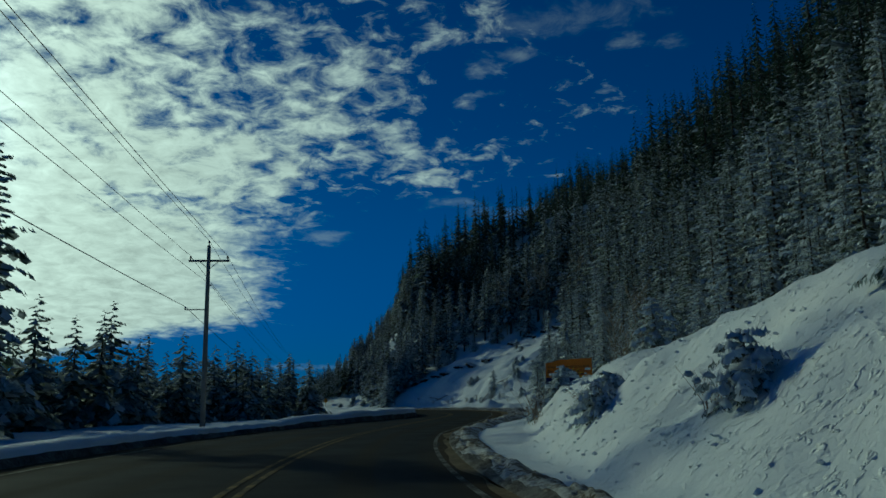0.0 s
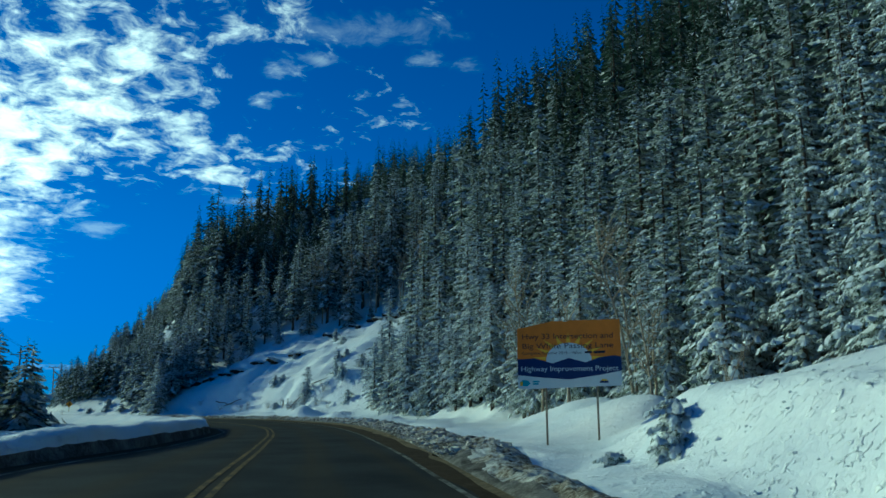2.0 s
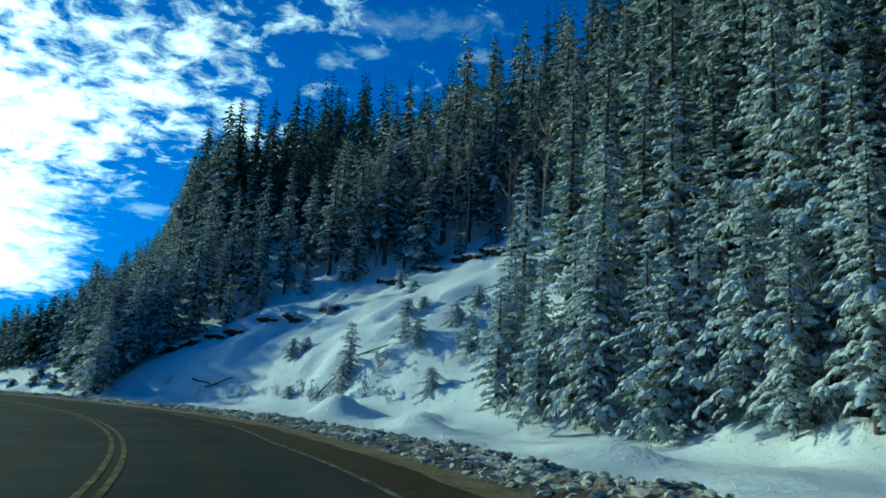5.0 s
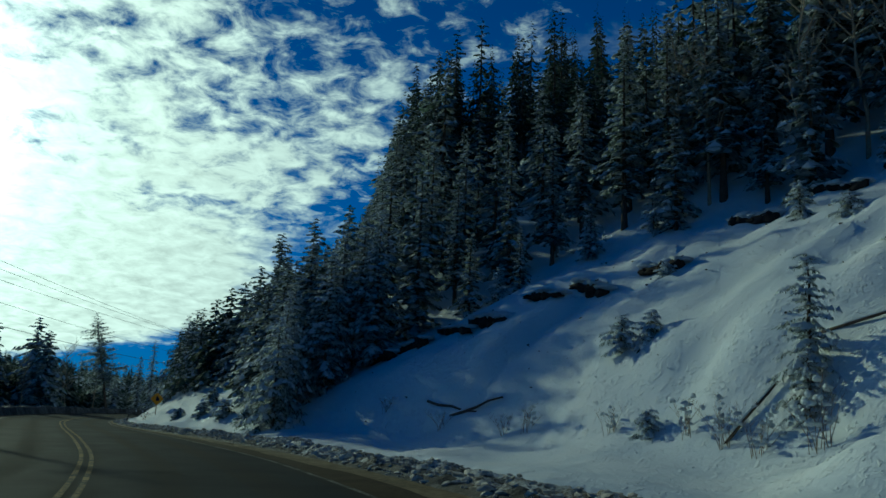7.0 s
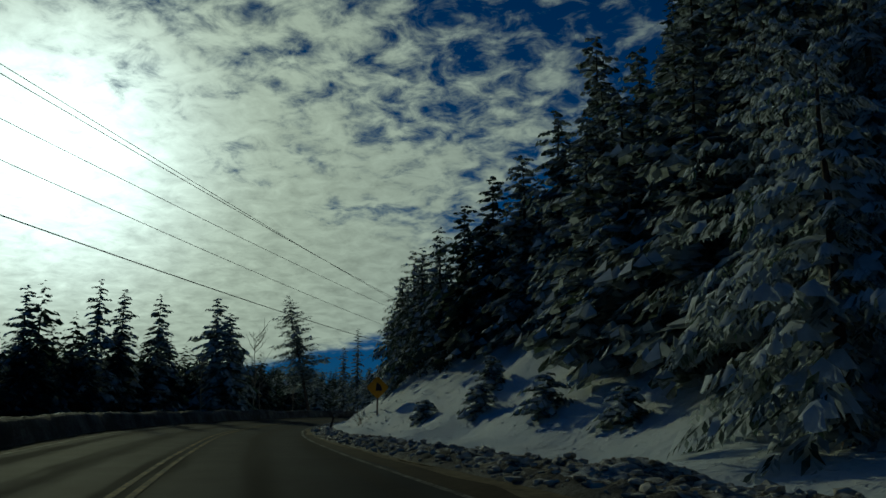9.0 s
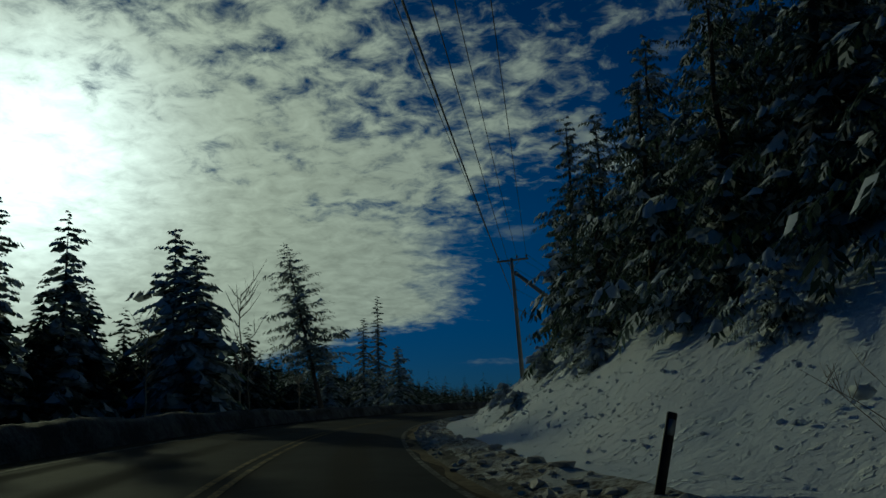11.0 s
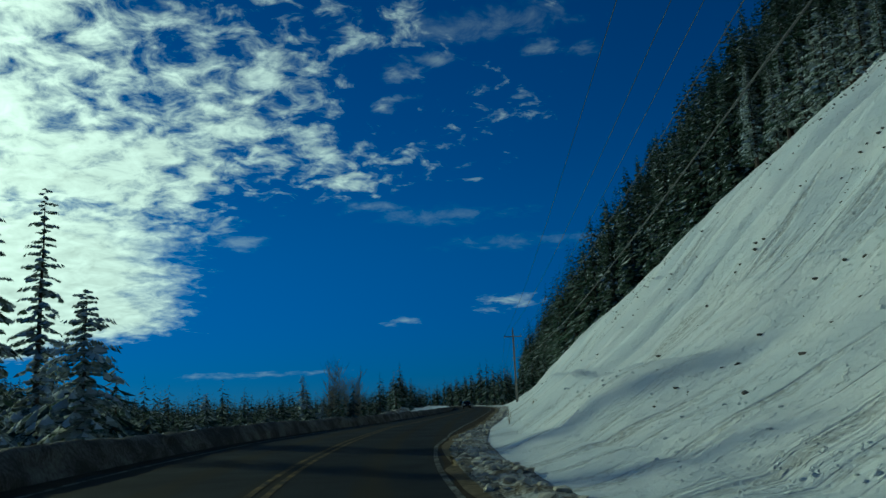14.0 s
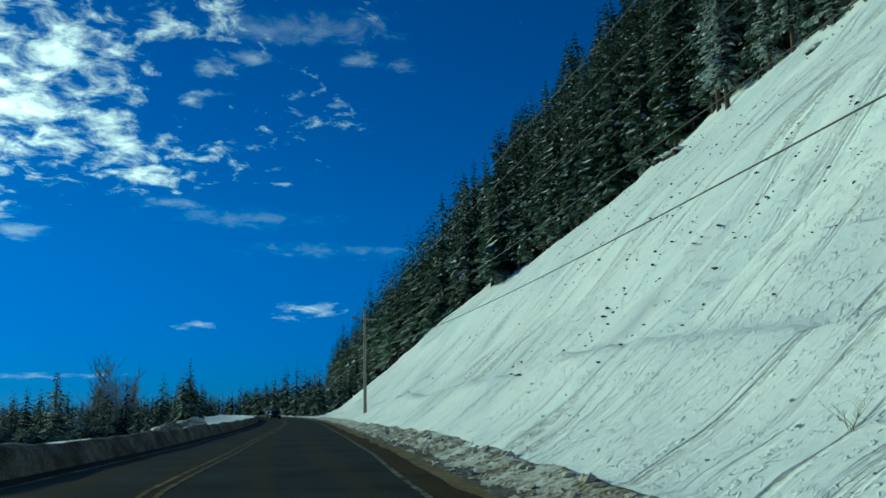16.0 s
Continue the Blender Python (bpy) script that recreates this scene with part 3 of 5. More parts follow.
ribbon("shoulder", lambda q: white_at(q) + 0.12, lambda q: edge_right(q) + 0.25, -80, 600, 0.006, MUD, "dark brown wet sanded shoulder", 0.7, 6, 0.22, 31)
ribbon("sand_strip", lambda q: edge_right(q) - table(q, -80, 0.25, 60, 0.3, 90, 0.9, 150, 0.8, 180, 0.3, 280, 0.3, 300, 0.5, 600, 0.5), lambda q: edge_right(q) + 0.25, -80, 600, 0.011, SAND, "strip of tan road sand at the foot of the ploughed ridge", 0.5, 6, 0.25, 35)
ribbon("shoulder_sun_side", lambda q: edge_left(q) - 0.1, lambda q: edge_left(q) + 0.55, -80, 600, 0.006, MUD, "strip of brown sand along the ploughed bank", 0.7, 4, 0.2, 33)
ribbon("edge_line", lambda q: white_at(q), lambda q: white_at(q) + 0.12, -80, 600, 0.009, WHITE_PAINT, "worn white edge line")
ribbon("edge_line_sun_side", lambda q: edge_left(q) + 0.70, lambda q: edge_left(q) + 0.84, -80, 600, 0.009, WHITE_PAINT, "worn white edge line")
for off in (-0.20, 0.08):
    ribbon("centre_line", lambda q: centre(q) + off, lambda q: centre(q) + off + 0.12, -80, 600, 0.009, YELLOW_PAINT, "worn yellow centre line")


# ---- ploughed ridges ----


def ridge_place(s, c):
    """Offset and height of the lumpy ridge at s, c from its road side (0) to its far side (1)."""
    room = np.clip(toe(s) - edge_right(s) + 0.4, 0.9, table(s, -80, 0.9, 10, 0.9, 20, 1.1, 46, 1.3, 60, 2.6, 170, 2.6, 190, 1.3, 262, 1.3, 300, 1.5, 600, 1.8))
    u = edge_right(s) - 0.12 + room * c
    size = table(s, -80, 0.7, 46, 0.75, 58, 1, 180, 1, 200, 0.55, 270, 0.5, 300, 0.45, 700, 0.5)
    hump = np.sin(np.pi * np.clip(c * 1.02, 0, 1)) ** 0.8
    chunk = 0.35 * lattice(s * 0.5, u * 0.7, 41) + 0.5 * np.abs(lattice(s * 1.5, u * 1.9, 42)) + 0.6 * np.abs(lattice(s * 3.1, u * 3.3, 43)) + 0.4 * np.abs(lattice(s * 5.3, u * 5.7, 49))
    base = np.where(c > 0.12, np.maximum(height(s, u), -0.02 + bank_tilt(s, u)), bank_tilt(s, u))
    return u, base + size * hump * (0.10 + 0.24 * chunk) - 0.10 * (c > 0.97) - 0.03 * (c < 0.03)


q = np.concatenate([np.arange(-80, 2, 0.6), np.arange(2, 60, 0.16), np.arange(60, 190, 0.11), np.arange(190, 320, 0.2), np.arange(320, 600, 1.2)])
SB, CB = np.meshgrid(q, np.linspace(0, 1, 21), indexing="ij")
ub, zb = ridge_place(SB, CB)
ridge = new("ploughed_ridge", grid_mesh("ploughed_ridge", SB, ub, zb, [DIRTY, SHADED_GRIT], (CB < 0.2 + 0.14 * lattice(SB * 0.7, 0 * SB, 48)).astype(int)))
tagged(ridge, "lumpy ridge of sandy ploughed snow along the road edge", "snow ridge", kind="structure")

q = np.concatenate([np.arange(-80, 30, 0.6), np.arange(30, 320, 0.24), np.arange(320, 600, 1.2)])
SB, CB = np.meshgrid(q, np.arange(12.0), indexing="ij")
col = CB.astype(int)
out = np.array([-0.02, 0.07, 0.15, 0.22, 0.30, 0.42, 0.60, 0.90, 1.4, 2.1, 3.2, 4.8])[col]
rise = np.array([-0.05, 0.22, 0.45, 0.66, 0.82, 0.92, 0.97, 0.98, 0.86, 0.55, 0.22, -0.12])[col]
slim = np.array([-0.05, 0.22, 0.45, 0.66, 0.84, 0.96, 0.98, 0.86, 0.58, 0.22, -0.05, -0.35])[col]
rise = rise + (slim - rise) * smoothstep(SB, 150, 185)
tall = table(SB, -80, 0.42, 40, 0.45, 62, 0.8, 240, 0.78, 275, 0.68, 700, 0.65) * (1 + 0.10 * lattice(SB * 0.25, 0 * SB, 44) + 0.05 * lattice(SB * 1.3, CB * 0.7, 45) * (SB < 165))
ub = edge_left(SB) - out - 0.10 * lattice(SB * 0.8, CB * 0.5, 46) * (col > 0) * (col < 9)
zb = rise * tall + bank_tilt(SB, ub) + 0.03 * lattice(SB * 2.5, CB, 47) * (col > 0)
bank = new("ploughed_bank", grid_mesh("ploughed_bank", SB, ub, zb, [SHADED_GRIT, SNOW], (col >= np.where(SB < 140, 2, np.where(SB > 165, 6, 5))).astype(int)))
tagged(bank, "steep gritty face of a ploughed bank, coloured dark as in shade, topped with clean snow", "snow bank", kind="structure")

# ---- conifers ----


def conifer(seed, tall, wide, levels, per, segs, snow=True, bare=0.08, sag_by=1.0, load_by=1.0):
    """Vertices and quads of a conifer's sprays of needles, and of the snow on them."""
    rng = np.random.RandomState(seed)
    total = levels * per
    n, fat, fine = {2: (1, 1.0, 1.0), 3: (4, 1.5, 0.8), 5: (10, 1.4, 0.7), 6: (18, 1.25, 0.5), 7: (13, 1.1, 0.62)}[segs]
    bi = np.arange(total)
    a = ((bi + rng.rand(total)) / total) ** 1.1
    h = tall * (bare + (0.985 - bare) * a)
    reach = wide * (1 - a) ** 0.72 * (0.62 + 0.38 * np.minimum(1, (a + 0.05) * 6)) * (1 + 0.2 * np.sin(seed + a * 23)) + (0.30 if segs >= 5 else 0.10)
    az = 2.4 * bi + 1.1 * rng.rand(total)
    L = reach * (0.5 + 0.65 * rng.rand(total))
    droop = (0.22 + 0.5 * rng.rand(total)) * (1.15 - 0.75 * a) * sag_by
    k = (np.arange(n)[None] + 0.25 + 0.6 * rng.rand(total, n)) / n
    side = np.where(np.arange(n) % 2 == 0, 1.0, -1.0)[None] * (k < 0.93)
    r = k * L[:, None]
    z = h[:, None] + L[:, None] * (0.18 * k - droop[:, None] * k**1.6)
    p = np.stack([r * np.cos(az)[:, None], r * np.sin(az)[:, None], z], -1)
    l = L[:, None] * (0.40 * (1 - 0.55 * k) + 0.12) * (0.6 + 0.8 * rng.rand(total, n)) * (1 + 0.3 * (fat - 1)) * fine + 0.05
    turn = az[:, None] + side * (1.0 - 0.5 * k) + 0.3 * rng.randn(total, n)
    d = np.stack([np.cos(turn), np.sin(turn), 0 * turn], -1)
    e = np.stack([-np.sin(turn), np.cos(turn), 0 * turn], -1)
    up = np.array([0.0, 0.0, 1.0])
    hang = (0.15 + 0.55 * k + 0.45 * rng.rand(total, n)) * (0.35 + 0.65 * sag_by)
    w = (l * (0.20 + 0.16 * rng.rand(total, n)) + 0.015) * fat
    fall = d * np.cos(hang)[..., None] - up * np.sin(hang)[..., None]
    tip, mid = p + fall * l[..., None], p + fall * (0.5 * l)[..., None] + up * (0.08 * l)[..., None]
    roof = up * (0.55 * w)[..., None]
    g = np.stack([p, mid + e * w[..., None] - roof, tip, mid - e * w[..., None] - roof], -2).reshape(-1, 3)
    if segs == 7:
        # fine twigs to both sides of every spray
        g = []
        for i in range(5):
            b = p + fall * (l * (0.08 + 0.18 * i))[..., None]
            sgn = 1.0 if i % 2 else -1.0
            way = fall * 0.75 + e * (0.66 * sgn) - up * 0.2
            over = e * 0.75 - fall * (0.66 * sgn)
            m = (l * (0.54 - 0.07 * i) * (0.7 + 0.6 * rng.rand(total, n)))[..., None]
            h = b + way * m * 0.45
            g.append(np.stack([b, h + over * m * 0.19 - up * m * 0.05, b + way * m - up * m * 0.18, h - over * m * 0.19 - up * m * 0.05], -2))
        g = np.concatenate(g).reshape(-1, 3)
    if segs < 5:
        # broad fans that close the crown of a tree seen from afar
        half = 2.7 / per * (0.75 + 0.5 * rng.rand(total))
        out = L * (0.55 + 0.15 * rng.rand(total))

        def fan(push, spread, lift):
            a0, a1 = az - half * spread, az + half * spread
            zt = h - L * droop * push + lift
            zm = h - L * droop * 0.55 - 0.10 * L + lift
            return np.stack([np.stack([0 * L, 0 * L, h + 0.12 * L + lift], -1), np.stack([out * np.cos(a0), out * np.sin(a0), zm], -1),
                             np.stack([L * push * np.cos(az), L * push * np.sin(az), zt], -1), np.stack([out * np.cos(a1), out * np.sin(a1), zm], -1)], -2)
        g = np.concatenate([fan(1.0, 1.0, 0.0).reshape(-1, 3)] + ([g] if segs == 3 else []))
    gf = np.arange(len(g)).reshape(-1, 4)
    if not snow:
        return (g, gf), (np.zeros((0, 3)), np.zeros((0, 4), int))
    # cushions of snow, on some boughs heavier than on others
    load = (0.02 + 0.10 * rng.rand(total, n)) * np.minimum(1, 0.35 + l)
    kw = (w * (0.55 + 0.5 * rng.rand(total, n)))[..., None]
    lift = up * load[..., None]
    end = p + (tip - p) * (0.72 + 0.25 * rng.rand(total, n))[..., None]
    q = np.stack([p + lift * 0.4, mid + e * kw - roof * 0.75 + lift * 0.3, end + lift * 0.5, mid - e * kw - roof * 0.75 + lift * 0.3], -2)
    heavy = np.clip(0.35 + 0.75 * rng.rand(total), 0, 0.95) * (0.55 + 0.45 * np.minimum(1, a * 5)) * load_by
    keep = rng.rand(total, n) < heavy[:, None]
    if segs >= 6:
        # rounded cushions: a raised middle inside a lower rim
        c, half = (p + end) * 0.5, (l * 0.42)[..., None]
        rim = [c + fall * half * math.cos(t) * (0.8 + 0.4 * rng.rand(total, n))[..., None] + e * kw * math.sin(t) * (0.8 + 0.5 * rng.rand(total, n))[..., None] - roof * 0.6 * abs(math.sin(t))
               for t in np.arange(6) * 1.0472]
        top = c + lift * 1.2 + up * 0.02
        q = np.stack([top] + rim, -2)[keep]
        wheel = np.array([[0, 1, 2, 3], [0, 3, 4, 5], [0, 5, 6, 1]])
        return (g, gf), (q.reshape(-1, 3), (np.arange(len(q))[:, None, None] * 7 + wheel[None]).reshape(-1, 4))
    if segs < 5:
        f = fan(0.93, 0.62, 0.05 + 0.03 * L)[rng.rand(total) < (0.8 if segs == 3 else 0.55) * heavy].reshape(-1, 3)
        sv = np.concatenate([f] + ([q[keep].reshape(-1, 3)] if segs == 3 else []))
        return (g, gf), (sv, np.arange(len(sv)).reshape(-1, 4))
    sv = q[keep].reshape(-1, 3)
    return (g, gf), (sv, np.arange(len(sv)).reshape(-1, 4))


def trunk_shape(tall, foot, sides=7, rings=6, seed=0):
    rng = np.random.RandomState(seed)
    v, f = [], []
    for i in range(rings + 1):
        a = i / rings
        r = foot * (1 - a) ** 0.9 + 0.015 + (foot * 0.35 if i == 0 else 0)
        dx, dy = 0.03 * rng.randn(2) * (i > 0)
        for j in range(sides):
            t = 6.283 * j / sides
            v.append((r * math.cos(t) + dx, r * math.sin(t) + dy, tall * a - 0.5 * (i == 0)))
    for i in range(rings):
        for j in range(sides):
            f.append((i * sides + j, i * sides + (j + 1) % sides, (i + 1) * sides + (j + 1) % sides, (i + 1) * sides + j))
    return np.array(v), np.array(f)


def part_mesh(name, me, parent, label=""):
    ob = new(name, me)
    ob.parent = parent
    if label:
        ob["label"] = label
    return ob


def conifer_thing(name, seed, tall, wide, levels, per, segs, label, snow=True, bare=0.08, sag_by=1.0, load_by=1.0, needles=None):
    root = new(name)
    (gv, gf), (sv, sf) = conifer(seed, tall, wide, levels, per, segs, snow, bare, sag_by, load_by)
    part_mesh("crown", mesh_from("crown", gv, gf, [needles or NEEDLES]), root)
    if snow:
        part_mesh("snow_load", mesh_from("snow_load", sv, sf, [BOUGH_SNOW]), root, "white snow lying on the boughs")["kind"] = "stuff"
    tv, tf = trunk_shape(tall * 0.93, 0.011 * tall + 0.03, seed=seed)
    part_mesh("trunk", mesh_from("trunk", tv, tf, [BARK]), root)
    return tagged(root, label, "conifer tree")


def ground_at(s, u):
    return float(height(np.array(s), np.array(u)))


def stand(s, u, turn, size, lean=(0, 0)):
    x, y = plan(np.array(float(s)), np.array(float(u)))
    return Matrix.LocRotScale((float(x), float(y), ground_at(s, u) - 0.1), Euler((radians(lean[0]), radians(lean[1]), turn)), (size, size, size))


tree_kinds = [conifer_thing("conifer", 10 + i, t, wd, lv, 5, 5, "tall dark green conifer loaded with snow on the hillside", True, 0.16 if t > 12 else 0.04)
              for i, (t, wd, lv) in enumerate([(17, 2.1, 22), (21, 2.5, 25), (14, 1.9, 19), (18, 1.6, 22), (10, 1.7, 15), (6.5, 1.3, 12)])]
near_kinds = [conifer_thing("conifer", 30 + i, t, wd, lv, 5, 7, "tall green conifer with heavy snow cushions at the wood's edge", True, 0.09)
              for i, (t, wd, lv) in enumerate([(13, 2.2, 22), (16, 2.4, 25), (10, 1.9, 19), (18, 2.3, 26)])]
KIND_TALL, NEAR_TALL = (17, 21, 14, 18, 10, 6.5), (13, 16, 10, 18)
rng = np.random.RandomState(5)
# spots in the wood above the road
spots = []
cells = {}
for _ in range(70000):
    s, du = rng.uniform(-40, 640), rng.uniform(0.3, 1) ** 2 * 130 - 11
    if rng.rand() < 0.45:
        du = rng.uniform(0.5, 25)
    u = float(wood_edge(s)) + du
    if du < 0.5:
        continue
    open_wood = 120 < s < 235 and du < 32
    gap = (3.1 + 0.012 * du) * rng.uniform(0.75, 1.25) if open_wood else 1.9 + 0.028 * du + (0.7 if du > 60 else 0)
    x, y = plan(np.array(s), np.array(u))
    key = (int(x // 6), int(y // 6))
    if any((x - a) ** 2 + (y - b) ** 2 < gap * gap for i in (-1, 0, 1) for j in (-1, 0, 1) for a, b in cells.get((key[0] + i, key[1] + j), ())):
        continue
    cells.setdefault(key, []).append((x, y))
    spots.append((s, u, du))
for s in np.arange(172, 226, 1.5):
    spots.append((float(s), float(wood_edge(s)) + rng.uniform(0.2, 2.2), 0.6))
for _ in range(110):
    s, du = rng.uniform(190, 226), rng.uniform(10, 24)
    spots.append((s, float(wood_edge(s)) + du, du))
for _ in range(70):
    s = rng.uniform(220, 240)
    u = 12 + max(0, s - 222) * 1.15 + rng.uniform(0, 11)
    spots.append((s, u, max(0.6, u - float(wood_edge(s)))))
spots.sort(key=lambda p: p[2])
near = [p for p in spots if 5 < p[0] <= 42 and p[2] < 10] + [p for p in spots if 42 < p[0] <= 55 and p[2] < 14] + [p for p in spots if 55 < p[0] < 230][:270] + [p for p in spots if 230 <= p[0] < 340][:30]
chosen = set(near)
rest = [p for p in spots if p not in chosen]
for i, (s, u, du) in enumerate(near):
    close = 42 < s < 68 and du < 7 or du < 4.5 and 92 < s < 126 or du < 2.5 and 70 < s <= 92
    goal = float(tree_tall(s, du)) * rng.uniform(0.66, 1.08) * (rng.uniform(0.35, 0.75) if du < 4 and 126 < s < 168 else 0.8 if du < 3 else 1)
    kinds = list(zip(near_kinds, NEAR_TALL)) if close else list(zip(tree_kinds, KIND_TALL))
    kinds.sort(key=lambda k: abs(math.log(goal / k[1])))
    kind, grown = kinds[rng.randint(2)]
    size = goal / grown
    m = stand(s, u, rng.rand() * 6.28, size)
    t = copy_thing(kind, Matrix.Identity(4))
    t.matrix_basis = m
    t["group"] = "conifers on the hillside"


def wood(name, spots, seeds, label, heights, levels=9, per=5, segs=3, snow=True, broad=1.0, least=0.65, load_by=1.0, needles=None):
    """One joined wood of many conifers."""
    rng = np.random.RandomState(seeds)
    protos = []
    for i in range(6):
        t = heights[0] + (heights[1] - heights[0]) * i / 5
        g, sn = conifer(seeds + i, t, (1.55 + 0.055 * t) * broad, levels, per, segs, snow, 0.08, 1.0, load_by)
        protos.append((t, (g, sn, trunk_shape(t * 0.8, 0.2, 5, 2, i))))
    s, u = np.array([p[0] for p in spots]), np.array([p[1] for p in spots])
    xy, z = plan(s, u), height(s, u)
    out = [[[], [], 0], [[], [], 0], [[], [], 0]]
    for i in range(len(spots)):
        grown, shapes = protos[rng.randint(6)]
        size, a = rng.uniform(least, 1.1) if rng.rand() < 0.9 else rng.uniform(1.1, 1.28), rng.rand() * 6.28
        if len(spots[i]) > 2:
            size = float(tree_tall(s[i], spots[i][2])) * (rng.uniform(0.74, 1.06) if rng.rand() < 0.88 else rng.uniform(1.06, 1.22)) / grown
        c, d = math.cos(a) * size, math.sin(a) * size
        rot = np.array([[c, d, 0], [-d, c, 0], [0, 0, size]])
        for k, (v, f) in enumerate(shapes):
            o = out[k]
            o[0].append(v @ rot + np.array([xy[i, 0], xy[i, 1], z[i] - 0.2]))
            o[1].append(f + o[2])
            o[2] += len(v)
    root = new(name)
    for o, n, m in zip(out, ("crowns", "snow_load", "trunks"), (needles or (NEEDLES if snow else DARK_NEEDLES), BOUGH_SNOW, BARK)):
        if not o[2]:
            continue
        part_mesh(n, mesh_from(n, np.concatenate(o[0]), np.concatenate(o[1]), [m]), root)["kind"] = "stuff"
    return tagged(root, label, "forest", kind="stuff")


snowy = [p for p in rest if p[2] < 22 and 40 < p[0] < 262]
dusted = [p for p in rest if 40 < p[0] < 420 and (22 <= p[2] < 30 or p[2] < 30 and p[0] >= 262)]
far = [p for p in rest if (p[2] >= 30 or not 40 < p[0] < 420) and not (p[0] < 40 and p[2] > 60)]
wood("forest", snowy, 100, "dense snowy conifer forest climbing the steep hill", (11, 18), 11, 5, 3, load_by=0.8)
wood("dusted_forest", dusted, 120, "dense conifer forest with thin snow above the cut slopes", (15, 25), 18, 6, 3, load_by=0.26, needles=UPPER_NEEDLES)
wood("upper_forest", far, 150, "dark conifer forest on the upper hillside", (14, 21), 12, 6, 2, load_by=0.12, needles=UPPER_NEEDLES)
valley = [(rng.uniform(-60, 240), -rng.uniform(0, 1) ** 2.0 * 150 - 17) for _ in range(900)]
valley = [p for p in valley if p[1] < float(table(p[0], -60, -26, 100, -26, 110, -17, 185, -17, 200, -22, 232, -24, 240, -40))]
valley += [(rng.uniform(15, 150), -rng.uniform(24, 52)) for _ in range(240)]
valley += [(rng.uniform(235, 310), -rng.uniform(0, 1) ** 1.6 * 110 - 38) for _ in range(500)]
valley += [(rng.uniform(300, 660), -rng.uniform(0, 1) ** 1.3 * 140 - 46) for _ in range(900)]
valley += [(rng.uniform(430, 660), -rng.uniform(12, 44)) for _ in range(220)]
valley += [(rng.uniform(470, 660), rng.uniform(9, 34)) for _ in range(160)]
valley += [(rng.uniform(610, 760), rng.uniform(-140, 160)) for _ in range(520)]
close = [p for p in valley if p[0] < 245 and p[1] > -48]
valley = [p for p in valley if not (p[0] < 245 and p[1] > -48)]
wood("roadside_wood", [p for p in close if p[0] < 150], 215, "young dark conifers standing close behind the low road bank", (6.0, 9.4), 10, 6, 3, True, 1.25, 0.6, 0.3, NEEDLES)
wood("sun_side_wood", [p for p in close if p[0] >= 150], 210, "dark conifers standing close behind the sunny road bank", (8.5, 13), 10, 5, 3, True, 1.1, 0.6, 0.4, NEEDLES)
wood("valley_forest", valley, 200, "dark conifer forest on the flat beyond the road", (9.5, 14), 8, 6, 2, False, 1.3, 0.8)
ridge_spots = []
while len(ridge_spots) < 1500:
    ss, uu = rng.uniform(200, 1050), -rng.uniform(150, 640)
    fx, fy = plan(np.array(ss), np.array(uu)) - np.array([-30.0, 120.0])
    if 420 < math.hypot(fx, fy) < 760 and 7 < math.degrees(math.atan2(-fx, fy)) < 62:
        ridge_spots.append((ss, uu))
wood("ridge_forest", ridge_spots, 260, "dark conifer forest on a low distant ridge", (10, 15), 7, 6, 2, False, 1.6, 0.75)
thicket = [(q, -rng.uniform(0, 1) ** 1.4 * 22 - float(table(q, 186, 17, 205, 18, 240, 17.5, 262, 19, 300, 24, 420, 30))) for q in rng.uniform(186, 268, 330)]
wood("roadside_thicket", thicket, 230, "close thicket of dark young conifers behind the ploughed bank", (6.5, 9.0), 9, 6, 3, False, 1.15, 0.75)
thicket = [(q, -rng.uniform(0, 1) ** 1.2 * 34 - float(table(q, 262, 20, 300, 25, 420, 30))) for q in rng.uniform(262, 470, 1500)]
wood("low_thicket", [p for p in thicket if p[0] < 315], 240, "low dark conifer thicket on the falling ground past the bank", (5.5, 8.4), 8, 6, 2, False, 1.5, 0.72)
wood("brush_thicket", [p for p in thicket if p[0] >= 315], 250, "low dark conifer brush on the low ground past the bank", (4.0, 6.4), 8, 6, 2, False, 2.0, 0.8)


# ---- builders ----


def tube(bm, path, radii, sides=8, cap=True):
    """A round rod through the points of a path."""
    rings = []
    for i, p in enumerate(path):
        p = Vector(p)
        d = (Vector(path[min(i + 1, len(path) - 1)]) - Vector(path[max(i - 1, 0)])).normalized()
        side = d.cross(Vector((0.31, 0.17, 0.93) if abs(d.z) < 0.9 else (1, 0, 0))).normalized()
        other = d.cross(side)
        r = radii[i] if isinstance(radii, (list, tuple)) else radii
        rings.append([bm.verts.new(p + (side * math.cos(6.2832 * k / sides) + other * math.sin(6.2832 * k / sides)) * r) for k in range(sides)])
    for a, b in zip(rings, rings[1:]):
        for k in range(sides):
            bm.faces.new((a[k], a[(k + 1) % sides], b[(k + 1) % sides], b[k]))
    if cap:
        bm.faces.new(rings[0][::-1])
        bm.faces.new(rings[-1])


def block(bm, centre, size, turn=None, bevel=0.0):
    m = Matrix.Translation(centre) @ (turn.to_4x4() if turn else Matrix.Identity(4)) @ Matrix.Diagonal((*size, 1))
    made = bmesh.ops.create_cube(bm, size=1, matrix=m)["verts"]
    if bevel:
        edges = list({e for v in made for e in v.link_edges})
        bmesh.ops.bevel(bm, geom=edges, offset=bevel, segments=2, affect="EDGES")


